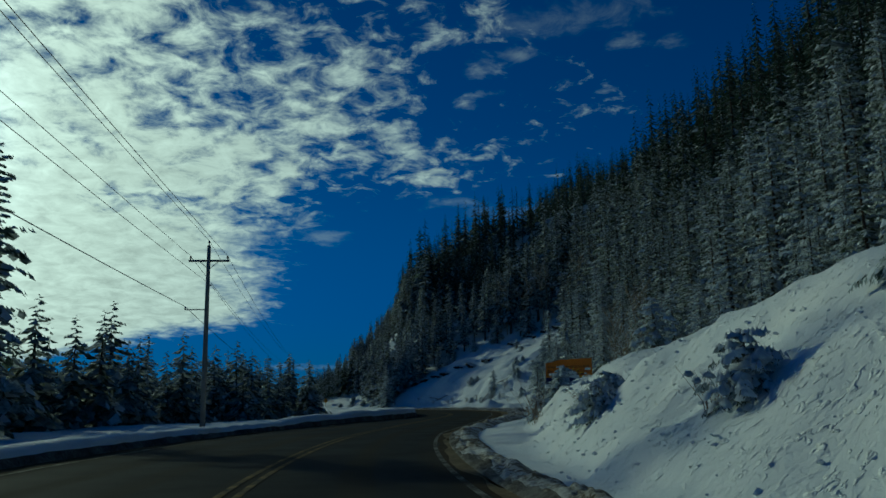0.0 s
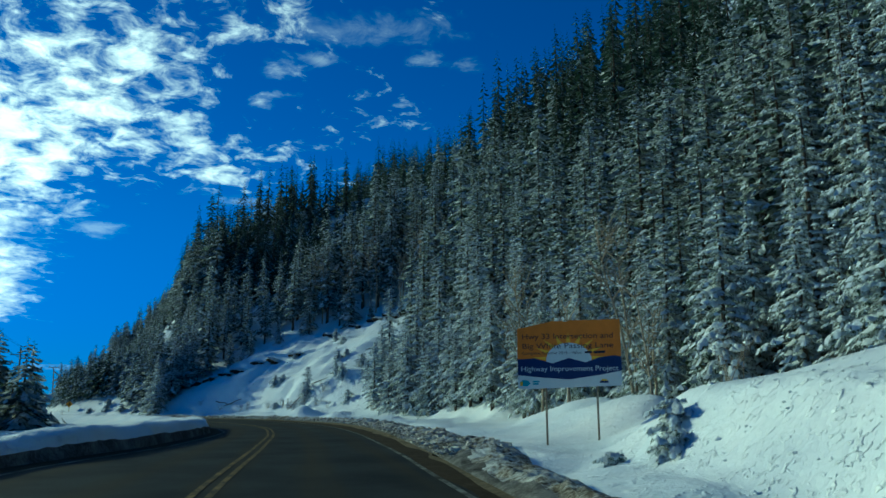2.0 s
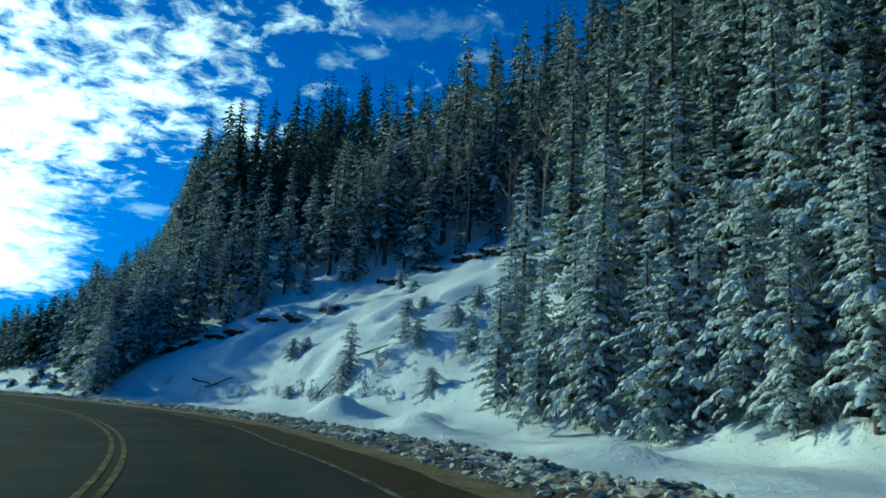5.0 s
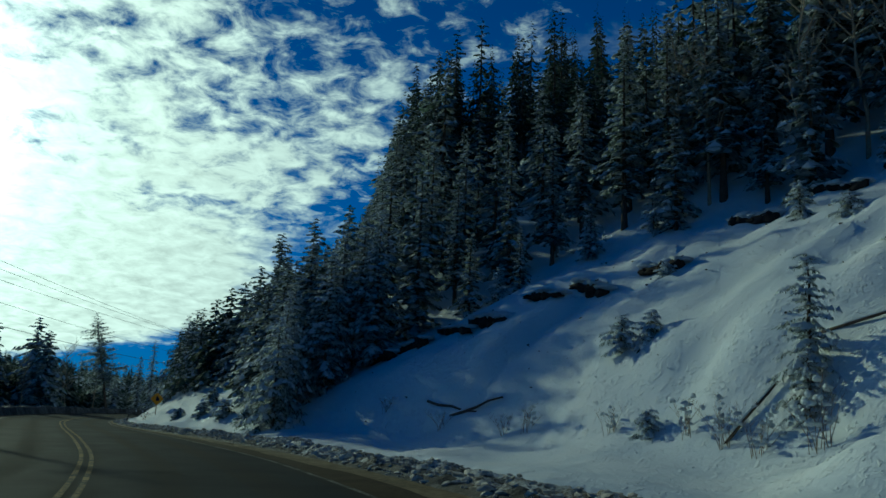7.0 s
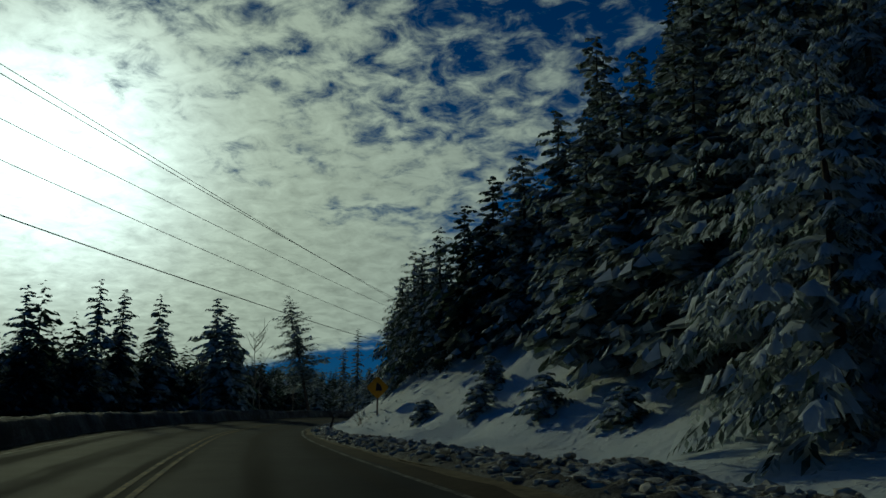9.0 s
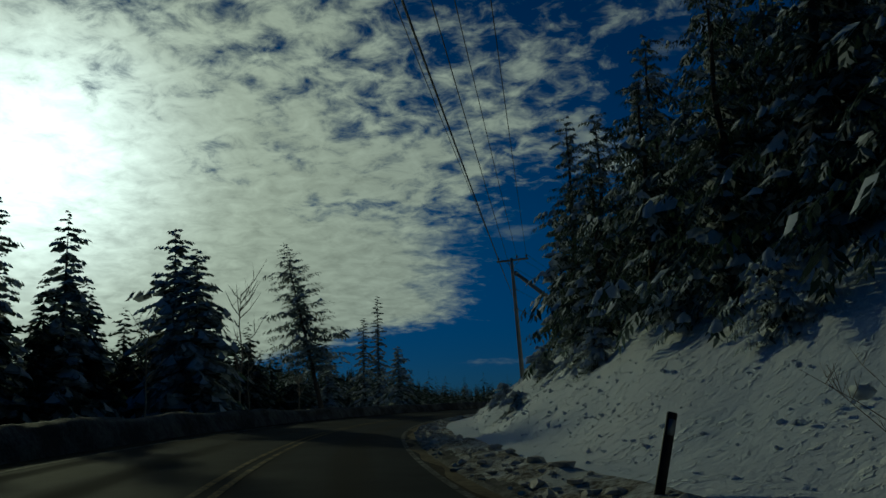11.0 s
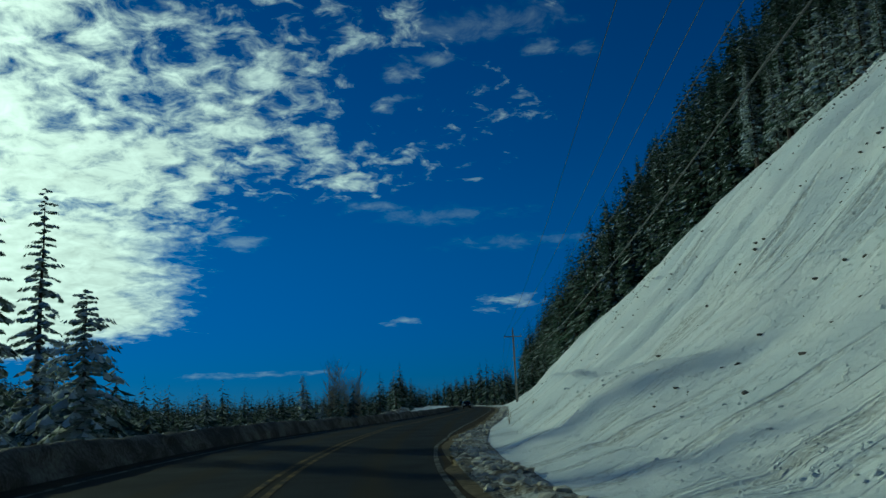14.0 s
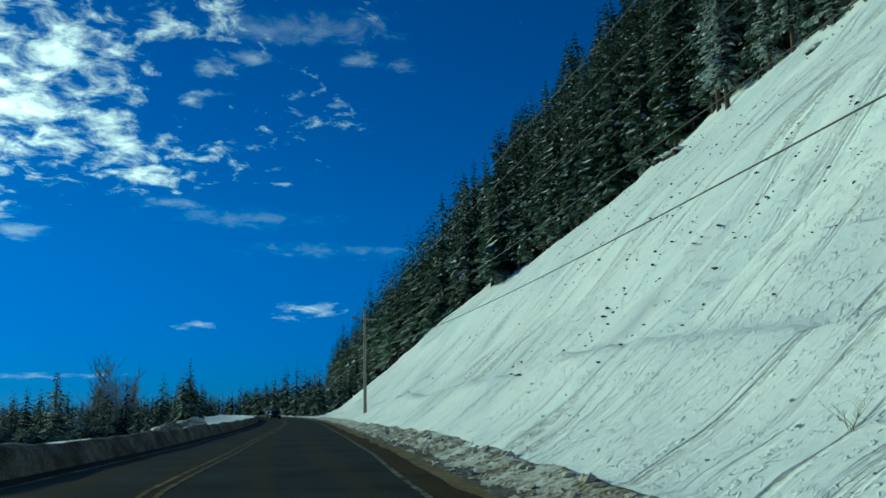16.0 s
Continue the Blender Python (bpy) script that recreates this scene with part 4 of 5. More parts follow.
def lumpy(bm, centre, size, seed, rough=0.25, detail=2):
    made = bmesh.ops.create_icosphere(bm, subdivisions=detail, radius=1)["verts"]
    off = Vector((seed * 3.7, seed * 1.3, seed * 7.1))
    for v in made:
        k = 1 + rough * noise.noise(v.co * 1.7 + off) * 2
        v.co = Vector((v.co.x * size[0] * k, v.co.y * size[1] * k, v.co.z * size[2] * k)) + Vector(centre)


def part(name, bm, mat, parent, label="", smooth=True):
    me = bpy.data.meshes.new(name)
    bmesh.ops.recalc_face_normals(bm, faces=bm.faces)
    bm.to_mesh(me)
    bm.free()
    me.materials.append(mat)
    me.polygons.foreach_set("use_smooth", np.full(len(me.polygons), smooth))
    ob = new(name, me)
    ob.parent = parent
    if label:
        ob["label"] = label
    return ob


def at(s, u, lift=0.0):
    x, y = plan(np.array(float(s)), np.array(float(u)))
    return Vector((float(x), float(y), ground_at(s, u) + lift))


def heading(s):
    """Angle of the road's direction at s."""
    i = int(np.argmin(np.abs(ROAD_S - s)))
    return math.atan2(tangent[i, 1], tangent[i, 0])


# ---- utility line ----


def utility_pole(foot, top, arm_dir, label, arm=2.5, bracket=0.0, sink=0.6, drop=0.95):
    root = new("utility_pole")
    root.location = foot
    foot, top = Vector((0, 0, 0)), Vector(top) - Vector(foot)
    d = top.normalized()
    bm = bmesh.new()
    tube(bm, [foot - d * sink, foot + top * 0.3, foot + top * 0.7, foot + top], [0.17, 0.155, 0.13, 0.11], 12)
    part("pole", bm, POLE_WOOD, root)
    a = Vector((arm_dir[0], arm_dir[1], 0)).normalized()
    turn = Matrix((a, Vector((-a.y, a.x, 0)), Vector((0, 0, 1)))).transposed()
    level = top * (1 - drop / top.length)
    bm = bmesh.new()
    block(bm, level + Vector((-a.y, a.x, 0)) * 0.17, (arm, 0.11, 0.13), turn, 0.012)
    part("crossarm", bm, POLE_WOOD, root)
    ends = []
    for k in (-1, 1):
        bm = bmesh.new()
        tube(bm, [level + a * k * 0.62 + Vector((-a.y, a.x, 0)) * 0.2, level - d * 0.55 + Vector((-a.y, a.x, 0)) * 0.15], 0.022, 6)
        part("brace", bm, STEEL, root)
    for p in (level + a * (-arm / 2 + 0.12) + Vector((-a.y, a.x, 0)) * 0.17, level + a * (arm / 2 - 0.12) + Vector((-a.y, a.x, 0)) * 0.17, top if drop > 0.3 else level + a * 0.35 + Vector((-a.y, a.x, 0)) * 0.17):
        bm = bmesh.new()
        tube(bm, [p + Vector((0, 0, 0.02)), p + Vector((0, 0, 0.14)), p + Vector((0, 0, 0.15)), p + Vector((0, 0, 0.22)), p + Vector((0, 0, 0.23)), p + Vector((0, 0, 0.30))],
             [0.025, 0.025, 0.08, 0.085, 0.055, 0.05], 10)
        part("insulator", bm, PORCELAIN, root)
        ends.append(Vector(root.location) + p + Vector((0, 0, 0.30)))
    low = top * 0.64
    if bracket:
        bm = bmesh.new()
        tube(bm, [low, low - a * bracket], 0.035, 6)
        tube(bm, [low - a * bracket, low - a * bracket + Vector((0, 0, 0.2))], [0.06, 0.04], 8)
        part("bracket", bm, STEEL, root)
        ends.append(Vector(root.location) + low - a * bracket + Vector((0, 0, 0.2)))
    else:
        bm = bmesh.new()
        tube(bm, [low - Vector((0, 0, 0.06)), low + Vector((0, 0, 0.06))], 0.17, 12)
        part("clamp", bm, STEEL, root)
        ends.append(Vector(root.location) + low + Vector((0.17, 0, 0)))
    bm = bmesh.new()
    tube(bm, [top * 0.775, top * 0.775 + a * 0.24], 0.03, 8)
    part("neutral_clevis", bm, PORCELAIN, root)
    ends.append(Vector(root.location) + top * 0.775 + a * 0.22)
    tagged(root, label, "utility pole", "poles of the roadside power line")
    return ends


def wire(a, b, sag, thick):
    bm = bmesh.new()
    pts = [a.lerp(b, i / 24) - Vector((0, 0, sag * 4 * (i / 24) * (1 - i / 24))) for i in range(25)]
    tube(bm, [p - a for p in pts], thick, 5)
    me = bpy.data.meshes.new("power_wire")
    bm.to_mesh(me)
    bm.free()
    me.materials.append(WIRE)
    ob = new("power_wire", me)
    ob.location = a
    tagged(ob, "thin dark overhead wire slung between poles", "wire", "wires of the roadside power line")


def flat_pole(x, y, z, tall, arm_dir, label, **k):
    return utility_pole((x, y, z), (x, y, z + tall), arm_dir, label, **k)


POLES = [
    flat_pole(2.2, -60, -0.1, 10.6, (1, 0.15), "tall weathered wooden utility pole with crossarm"),
    flat_pole(-17.4, 48.0, 0.0, 11.2, (1, 0.15), "tall weathered wooden utility pole with crossarm and side bracket", bracket=1.3),
    flat_pole(-39.4, 158.6, -0.4, 10.3, (1, 0.4), "wooden utility pole with crossarm beyond the bend"),
    utility_pole((-52.9, 234.2, 0.6), (-53.5, 235.0, 10.9), (2.2, -0.4), "leaning wooden utility pole held by a push brace", arm=2.4, drop=0.12),
    flat_pole(-44.7, 339.7, 0.2, 10.8, (1, 0.05), "wooden utility pole at the foot of the snow slope"),
    flat_pole(-26, 518, 1.0, 11.5, (1, 0.0), "distant wooden utility pole"),
]
for i, (p, q) in enumerate(zip(POLES, POLES[1:])):
    for k in range(5):
        wire(p[k], q[k], (1.0, 1.0, 1.0, 1.5, 1.2)[k] * (0.35 if i == 0 else 0.3 if i == 2 else 1), (0.013, 0.013, 0.013, 0.019, 0.012)[k])
root = new("push_brace")
root.location = (-47.2, 234.8, 4.6)
bm = bmesh.new()
top = Vector((-53.4, 234.95, 9.95)) - root.location
tube(bm, [top * -0.02, top * 0.5, top * 0.985], [0.17, 0.155, 0.13], 12)
part("brace_pole", bm, POLE_WOOD, root)
bm = bmesh.new()
tube(bm, [top * 0.955, top * 0.975], 0.16, 12)
part("bolt_band", bm, STEEL, root)
tagged(root, "slanting wooden brace pole propped from snow slope against utility pole", "brace pole")

# ---- project sign ----


def words(name, text, size, where, mat, parent, width):
    """A line of lettering, each word a part of its own, drawn out to a width."""

    def shape(body):
        cu = bpy.data.curves.new(name, "FONT")
        cu.body, cu.size, cu.extrude = body, size, 0.001
        tmp = bpy.data.objects.new(name, cu)
        scene.collection.objects.link(tmp)
        bpy.context.view_layer.update()
        me = bpy.data.meshes.new_from_object(tmp.evaluated_get(bpy.context.evaluated_depsgraph_get()))
        bpy.data.objects.remove(tmp)
        return me, [v.co.x for v in me.vertices]
    k, done = width / max(shape(text)[1]), ""
    for word in text.split():
        done = (done + " " + word).strip()
        me, xs = shape(word)
        start = max(shape(done)[1]) - max(xs)
        me.name = name
        me.materials.clear()
        me.materials.append(mat)
        ob = new(name, me)
        ob.parent = parent
        ob.matrix_basis = Matrix.Translation(Vector(where) + Vector((start * k, 0, 0))) @ Matrix.Rotation(radians(90), 4, "X") @ Matrix.Diagonal((k, 1, 1, 1))


def plate(bm, outline, y, thick):
    """A flat plate in the x, z plane, facing -y."""
    front = [bm.verts.new((x, y, z)) for x, z in outline]
    back = [bm.verts.new((x, y + thick, z)) for x, z in outline]
    bm.faces.new(front)
    bm.faces.new(back[::-1])
    n = len(outline)
    for i in range(n):
        bm.faces.new((front[(i + 1) % n], front[i], back[i], back[(i + 1) % n]))


def project_sign():
    root = new("project_sign")
    ax, ay, bx, by = 4.15, 62.05, 7.5, 60.6
    turn = math.atan2(by - ay, bx - ax)
    W = 3.64
    root.matrix_basis = Matrix.Translation((ax, ay, 0.0)) @ Matrix.Rotation(turn, 4, "Z")
    z0 = 1.93

    def flat(name, outline, y, mat, label="", thick=0.003):
        bm = bmesh.new()
        plate(bm, [(x * W, z0 + z) for x, z in outline], y, thick)
        return part(name, bm, mat, root, label, False)
    flat("panel", [(0, 0), (1, 0.10), (1, 2.42), (0.52, 2.42), (0.48, 2.36), (0.44, 2.40), (0.34, 2.40), (0.15, 2.25), (0, 2.15)], 0.0, SIGN_ORANGE, "orange sign board with a notched upper edge", 0.02)
    flat("white_band", [(0, 0.0), (1, 0.1), (1, 0.62), (0.8, 0.48), (0.5, 0.33), (0.25, 0.4), (0, 0.5)], -0.004, SIGN_WHITE, "white lower band")
    flat("sun_disc", [(0.5 + 0.22 * math.cos(a), 1.0 + 0.62 * math.sin(a)) for a in np.linspace(-0.35, math.pi + 0.35, 24)], -0.004, SIGN_WHITE, "pale rising sun")
    for a in np.linspace(0.12, math.pi - 0.12, 9):
        c, d = math.cos(a), math.sin(a)
        flat("ray", [(0.5 + 0.225 * math.cos(a - 0.10), 1.0 + 0.635 * math.sin(a - 0.10)), (0.5 + 0.36 * c, 1.0 + 0.98 * d), (0.5 + 0.225 * math.cos(a + 0.10), 1.0 + 0.635 * math.sin(a + 0.10))], -0.004, SIGN_YELLOW, "yellow sun ray")
    flat("mountain_band", [(0, 0.5), (0.25, 0.4), (0.5, 0.33), (0.8, 0.48), (1, 0.62), (1, 1.12), (0.93, 1.15), (0.8, 1.10), (0.66, 0.92), (0.5, 1.08), (0.34, 0.90), (0.17, 1.09), (0.08, 1.07), (0, 1.07)], -0.008, SIGN_NAVY, "navy blue mountain silhouette")
    words("lettering", "Hwy 33 Intersection and", 0.27, (0.045 * W, -0.006, z0 + 1.77), SIGN_BLACK, root, 0.885 * W)
    words("lettering", "Big White Passing Lane", 0.27, (0.045 * W, -0.006, z0 + 1.43), SIGN_BLACK, root, 0.885 * W)
    words("lettering", "Complete: Summer 2015 - Value", 0.15, (0.045 * W, -0.006, z0 + 1.22), SIGN_BLACK, root, 0.58 * W)
    for k, wd in ((0.655, 0.07), (0.74, 0.11)):
        flat("bar", [(k, 1.23), (k + wd, 1.24), (k + wd, 1.32), (k, 1.31)], -0.008, SIGN_BLACK)
    words("lettering", "Highway Improvement Project", 0.25, (0.03 * W, -0.0095, z0 + 0.63), SIGN_WHITE, root, 0.94 * W)
    flat("emblem", [(0.03, 0.13), (0.09, 0.1), (0.12, 0.2), (0.1, 0.3), (0.05, 0.33), (0.025, 0.25)], -0.0075, SIGN_TEAL, "teal emblem")
    flat("emblem", [(0.02, 0.12), (0.045, 0.12), (0.05, 0.27), (0.02, 0.25)], -0.0078, SIGN_YELLOW, "yellow emblem patch")
    flat("bar", [(0.145, 0.24), (0.21, 0.24), (0.21, 0.29), (0.145, 0.29)], -0.0075, SIGN_TEAL)
    flat("bar", [(0.145, 0.16), (0.2, 0.16), (0.2, 0.21), (0.145, 0.21)], -0.0075, SIGN_TEAL)
    flat("emblem", [(0.79, 0.2), (0.87, 0.2), (0.87, 0.27), (0.83, 0.33), (0.79, 0.27)], -0.0075, SIGN_NAVY, "navy emblem")
    flat("emblem", [(0.80, 0.27), (0.86, 0.27), (0.85, 0.33), (0.81, 0.33)], -0.0078, SIGN_YELLOW, "yellow emblem patch")
    for x in (0.27, 0.76):
        bm = bmesh.new()
        block(bm, (x * W, 0.065, 1.6), (0.07, 0.07, 4.6), None, 0.006)
        part("post", bm, GREY_WOOD, root, "weathered wooden sign post")
    tagged(root, "orange and navy highway project sign board on two wooden posts", "sign")


project_sign()


def warning_sign(x, y, z, turn, half):
    root = new("warning_sign")
    ground_z = 1.0
    root.matrix_basis = Matrix.Translation((x, y, 0)) @ Matrix.Rotation(turn, 4, "Z")
    bm = bmesh.new()
    r = 0.06
    out = []
    for k in range(4):
        a = math.pi / 2 * k
        for da in (-0.12, 0.12):
            out.append(((half - r * 0.4) * math.cos(a + da), z + (half - r * 0.4) * math.sin(a + da)))
    plate(bm, out, 0.0, 0.003)
    part("plate", bm, WARNING, root, "yellow diamond plate", False)
    bm = bmesh.new()
    plate(bm, [(-0.10, z - 0.16), (0.22, z - 0.16), (0.20, z - 0.02), (0.14, z + 0.10), (0.04, z + 0.20), (-0.05, z + 0.24)], -0.004, 0.003)
    part("symbol", bm, SIGN_BLACK, root, "black symbol", False)
    bm = bmesh.new()
    block(bm, (0, 0.05, (z + 0.3) / 2 - 0.2), (0.08, 0.08, z + 0.6), None, 0.006)
    part("post", bm, GREY_WOOD, root, "wooden sign post")
    tagged(root, "yellow diamond warning sign with black symbol on a post", "sign")


warning_sign(-38.6, 186.5, 2.15, radians(26), 0.53)

# ---- shrubs, saplings and bare trees ----


def twigs(rng, tall, spread, stems, forks, thick, parent, mat, name="stem"):
    """Bare branching stems; returns the tips."""
    bm = bmesh.new()
    tips = []
    for _ in range(stems):
        a, lean = rng.rand() * 6.283, rng.rand() * spread
        h = tall * rng.uniform(0.6, 1.0)
        foot = Vector((rng.randn(), rng.randn(), 0)) * 0.10 * spread * tall
        pts = [foot + Vector((0, 0, -0.15))]
        for k in range(1, 5):
            f = k / 4
            pts.append(foot + Vector((math.cos(a) * lean * f**1.3 * h + 0.05 * rng.randn() * h * 0.2, math.sin(a) * lean * f**1.3 * h + 0.05 * rng.randn() * h * 0.2, h * f)))
        tube(bm, pts, [thick, thick * 0.8, thick * 0.6, thick * 0.4, thick * 0.15], 5, False)
        for _ in range(forks):
            k = rng.randint(1, 4)
            p = pts[k].lerp(pts[k + 1], rng.rand())
            b, L = rng.rand() * 6.283, h * rng.uniform(0.15, 0.38)
            q = p + Vector((math.cos(b) * L * 0.6, math.sin(b) * L * 0.6, L * 0.75))
            mid = p.lerp(q, 0.5) + Vector((0, 0, -0.08 * L))
            tube(bm, [p, mid, q], [thick * 0.4, thick * 0.28, thick * 0.1], 4, False)
            tips.append(mid)
            for _ in range(2):
                c, M = rng.rand() * 6.283, L * rng.uniform(0.3, 0.6)
                tube(bm, [mid, mid + Vector((math.cos(c) * M * 0.6, math.sin(c) * M * 0.6, M * 0.8))], [thick * 0.22, thick * 0.06], 3, False)
        tips.append(pts[-1])
    part(name, bm, mat, parent)
    return tips


def snow_shrub(s, u, tall, spread, seed, label, stems=9, clumps=10, lift=0.0):
    rng = np.random.RandomState(seed)
    root = new("shrub")
    root.matrix_basis = Matrix.Translation(at(s, u, lift - 0.05)) @ Matrix.Rotation(rng.rand() * 6.28, 4, "Z")
    tips = twigs(rng, tall, spread * 1.5, stems, 7, (0.004 + 0.0045 * tall), root, TWIG)
    if clumps:
        bm = bmesh.new()
        for k in range(clumps):
            p = tips[rng.randint(len(tips))]
            r = 0.03 + tall * rng.uniform(0.01, 0.045)
            lumpy(bm, p + Vector((0, 0, 0.02)), (r * rng.uniform(0.9, 1.4), r * rng.uniform(0.9, 1.4), r * 0.85), seed + k, 0.45, 2)
        part("snow_load", bm, BOUGH_SNOW, root, "white snow clumps on the twigs")["kind"] = "stuff"
    return tagged(root, label, "shrub")


def sapling(s, u, tall, wide, seed, label, snow=True, group="", load_by=1.0, needles=None):
    t = conifer_thing("sapling", seed, tall, wide, max(6, int(5 + tall * 1.6)), 5, 7 if (tall < 3 and s < 60) or 194 < s < 232 or 103 < s < 170 else 5, label, snow, 0.04, 1.0, load_by, needles)
    t.matrix_basis = stand(s, u, seed * 1.3, 1.0)
    t["category"] = "young conifer"
    if group:
        t["group"] = group
    return t


SHRUBS = [  # along, across, height, spread, snow clumps, green
    (33.2, 6.0, 1.7, 0.4, 6, False), (32.6, 6.0, 0.9, 0.5, 4, False), (36.1, 6.3, 0.8, 0.3, 8, True), (34.6, 7.2, 0.85, 0.25, 22, True), (35.4, 7.0, 0.8, 0.5, 20, True), (9.6, 5.2, 0.9, 0.4, 22, True), (10.2, 5.0, 0.6, 0.5, 10, False), (8.4, 6.9, 0.7, 0.7, 10, True), (17.6, 5.4, 0.7, 0.5, 16, True), (16.8, 5.3, 0.55, 0.8, 18, True), (18.6, 5.5, 0.6, 0.6, 10, False), (18.4, 6.0, 0.6, 0.6, 14, True),
    (38.0, 6.1, 1.2, 0.5, 12, False), (49.3, 7.0, 0.55, 0.7, 14, True), (48.4, 6.6, 0.45, 0.6, 10, True), (50.2, 6.1, 0.35, 0.7, 8, True), (52.5, 10.0, 1.6, 0.6, 26, False), (54.5, 11.5, 1.2, 0.6, 18, False),
    (146.1, 17.5, 1.5, 0.7, 16, True), (145.2, 18.2, 1.1, 0.6, 10, True), (132.7, 19.4, 1.8, 0.5, 12, True), (131.8, 21.9, 1.6, 0.7, 12, True), (132.6, 24.3, 1.5, 0.6, 12, True), (137.3, 21.8, 1.2, 0.5, 10, True),
    (136.9, 22.9, 0.9, 0.6, 8, True), (133.9, 17.4, 1.7, 0.5, 16, False), (133.4, 16.3, 1.4, 0.5, 12, False), (128.3, 17.6, 1.4, 0.6, 12, True), (130.6, 16.2, 0.9, 0.5, 5, False), (138.5, 15.2, 1.5, 0.4, 9, False),
    (140.2, 15.4, 1.2, 0.5, 10, False), (137.2, 15.2, 1.3, 0.5, 12, False), (135.5, 15.5, 1.7, 0.4, 12, False), (141.8, 15.2, 0.9, 0.5, 12, True), (143.5, 15.0, 1.0, 0.5, 6, False), (148.2, 14.6, 1.1, 0.5, 5, False),
    (149.3, 14.2, 0.9, 0.5, 4, False), (153.5, 13.4, 0.9, 0.6, 4, False), (158, 12.5, 0.8, 0.5, 3, False), (143, 26.5, 1.0, 0.6, 8, True), (149, 22.5, 0.7, 0.6, 5, True), (129.8, 21.0, 1.0, 0.6, 8, True), (130.5, 26.5, 1.2, 0.6, 8, True),
    (213.3, 4.9, 0.6, 0.6, 12, True), (222.2, 6.8, 0.8, 0.5, 6, True), (223.0, 5.5, 0.7, 0.5, 3, True), (227.1, 7.4, 0.7, 0.5, 4, True), (219.4, 5.0, 0.5, 0.8, 9, True),
    (195.0, 4.6, 1.0, 0.7, 3, False), (204, 6.6, 1.0, 0.7, 12, True), (208, 6.0, 0.9, 0.7, 10, True), (212, 6.6, 1.1, 0.7, 12, True), (217, 6.4, 1.0, 0.6, 8, True), (200, 6.4, 1.1, 0.7, 10, True),
    (283.1, 6.6, 0.4, 0.7, 0, False), (275.9, 4.9, 0.65, 0.25, 0, False), (181, 7.6, 1.0, 0.6, 8, True), (176, 8.2, 1.1, 0.6, 8, True), (186, 6.6, 0.8, 0.6, 7, True), (172, 8.8, 0.9, 0.6, 6, True), (183, 8.6, 1.2, 0.6, 10, True),
    (232, 7.0, 0.7, 0.4, 0, False), (236, 8.4, 0.6, 0.4, 0, False), (241, 6.2, 0.6, 0.4, 0, False), (120.5, 16.6, 1.2, 0.6, 8, False), (116, 17.0, 1.3, 0.6, 8, False), (110, 17.4, 1.2, 0.6, 8, False),
]
for i, (ss, uu, tall, spread, clumps, green) in enumerate(SHRUBS):
    kind = "low evergreen shrub weighed down by snow on the bank" if green else ("bare twiggy shrub dusted with clumps of snow" if clumps else "bare thin shrub poking out of the snow")
    if green:
        t = sapling(ss, uu, tall * 1.05, 0.5 * tall * (0.7 + spread), 300 + i, kind, True, "low evergreens on the bank")
        t["category"] = "shrub"
        if ss < 60:
            bm, rr = bmesh.new(), np.random.RandomState(900 + i)
            for k in range(6):
                a, q = rr.rand() * 6.28, rr.uniform(0.1, 0.3) * tall
                lumpy(bm, (q * math.cos(a), q * math.sin(a), tall * rr.uniform(0.25, 0.62)), (0.20 * tall * rr.uniform(0.6, 1.2), 0.18 * tall, 0.11 * tall), 40 + k, 0.35, 2)
            part("snow_cushion", bm, BOUGH_SNOW, t, "heavy cushions of snow bending the boughs")["kind"] = "stuff"
    else:
        snow_shrub(ss, uu, tall, spread * 1.3, 300 + i, kind, 6 if clumps == 0 else 11, clumps * 2 if ss > 60 else clumps)

SAPLINGS = [(27.5, 9.6, 2.0, 0.8), (137.2, 17.2, 3.9, 1.0), (134.3, 19.6, 1.9, 0.7), (136.6, 16.4, 2.0, 0.7), (146, 27.5, 2.0, 0.7), (121.6, 17.2, 7.0, 1.6),
            (124.0, 19.6, 8.0, 1.6), (118.3, 17.2, 6.0, 1.7), (115.0, 17.6, 8.5, 2.1), (111.5, 18.2, 7.0, 2.0), (107.5, 19.5, 8.0, 2.1), (128.5, 20.5, 3.0, 1.0),
            (160, 26.5, 3.0, 1.0), (164, 22.5, 2.6, 0.9), (157, 29, 2.4, 0.9)]
for i, (ss, uu, tall, wide) in enumerate(SAPLINGS):
    sapling(ss, uu, tall, wide, 500 + i, "young snow-laden conifer standing on the bank", True, "young conifers on the bank")

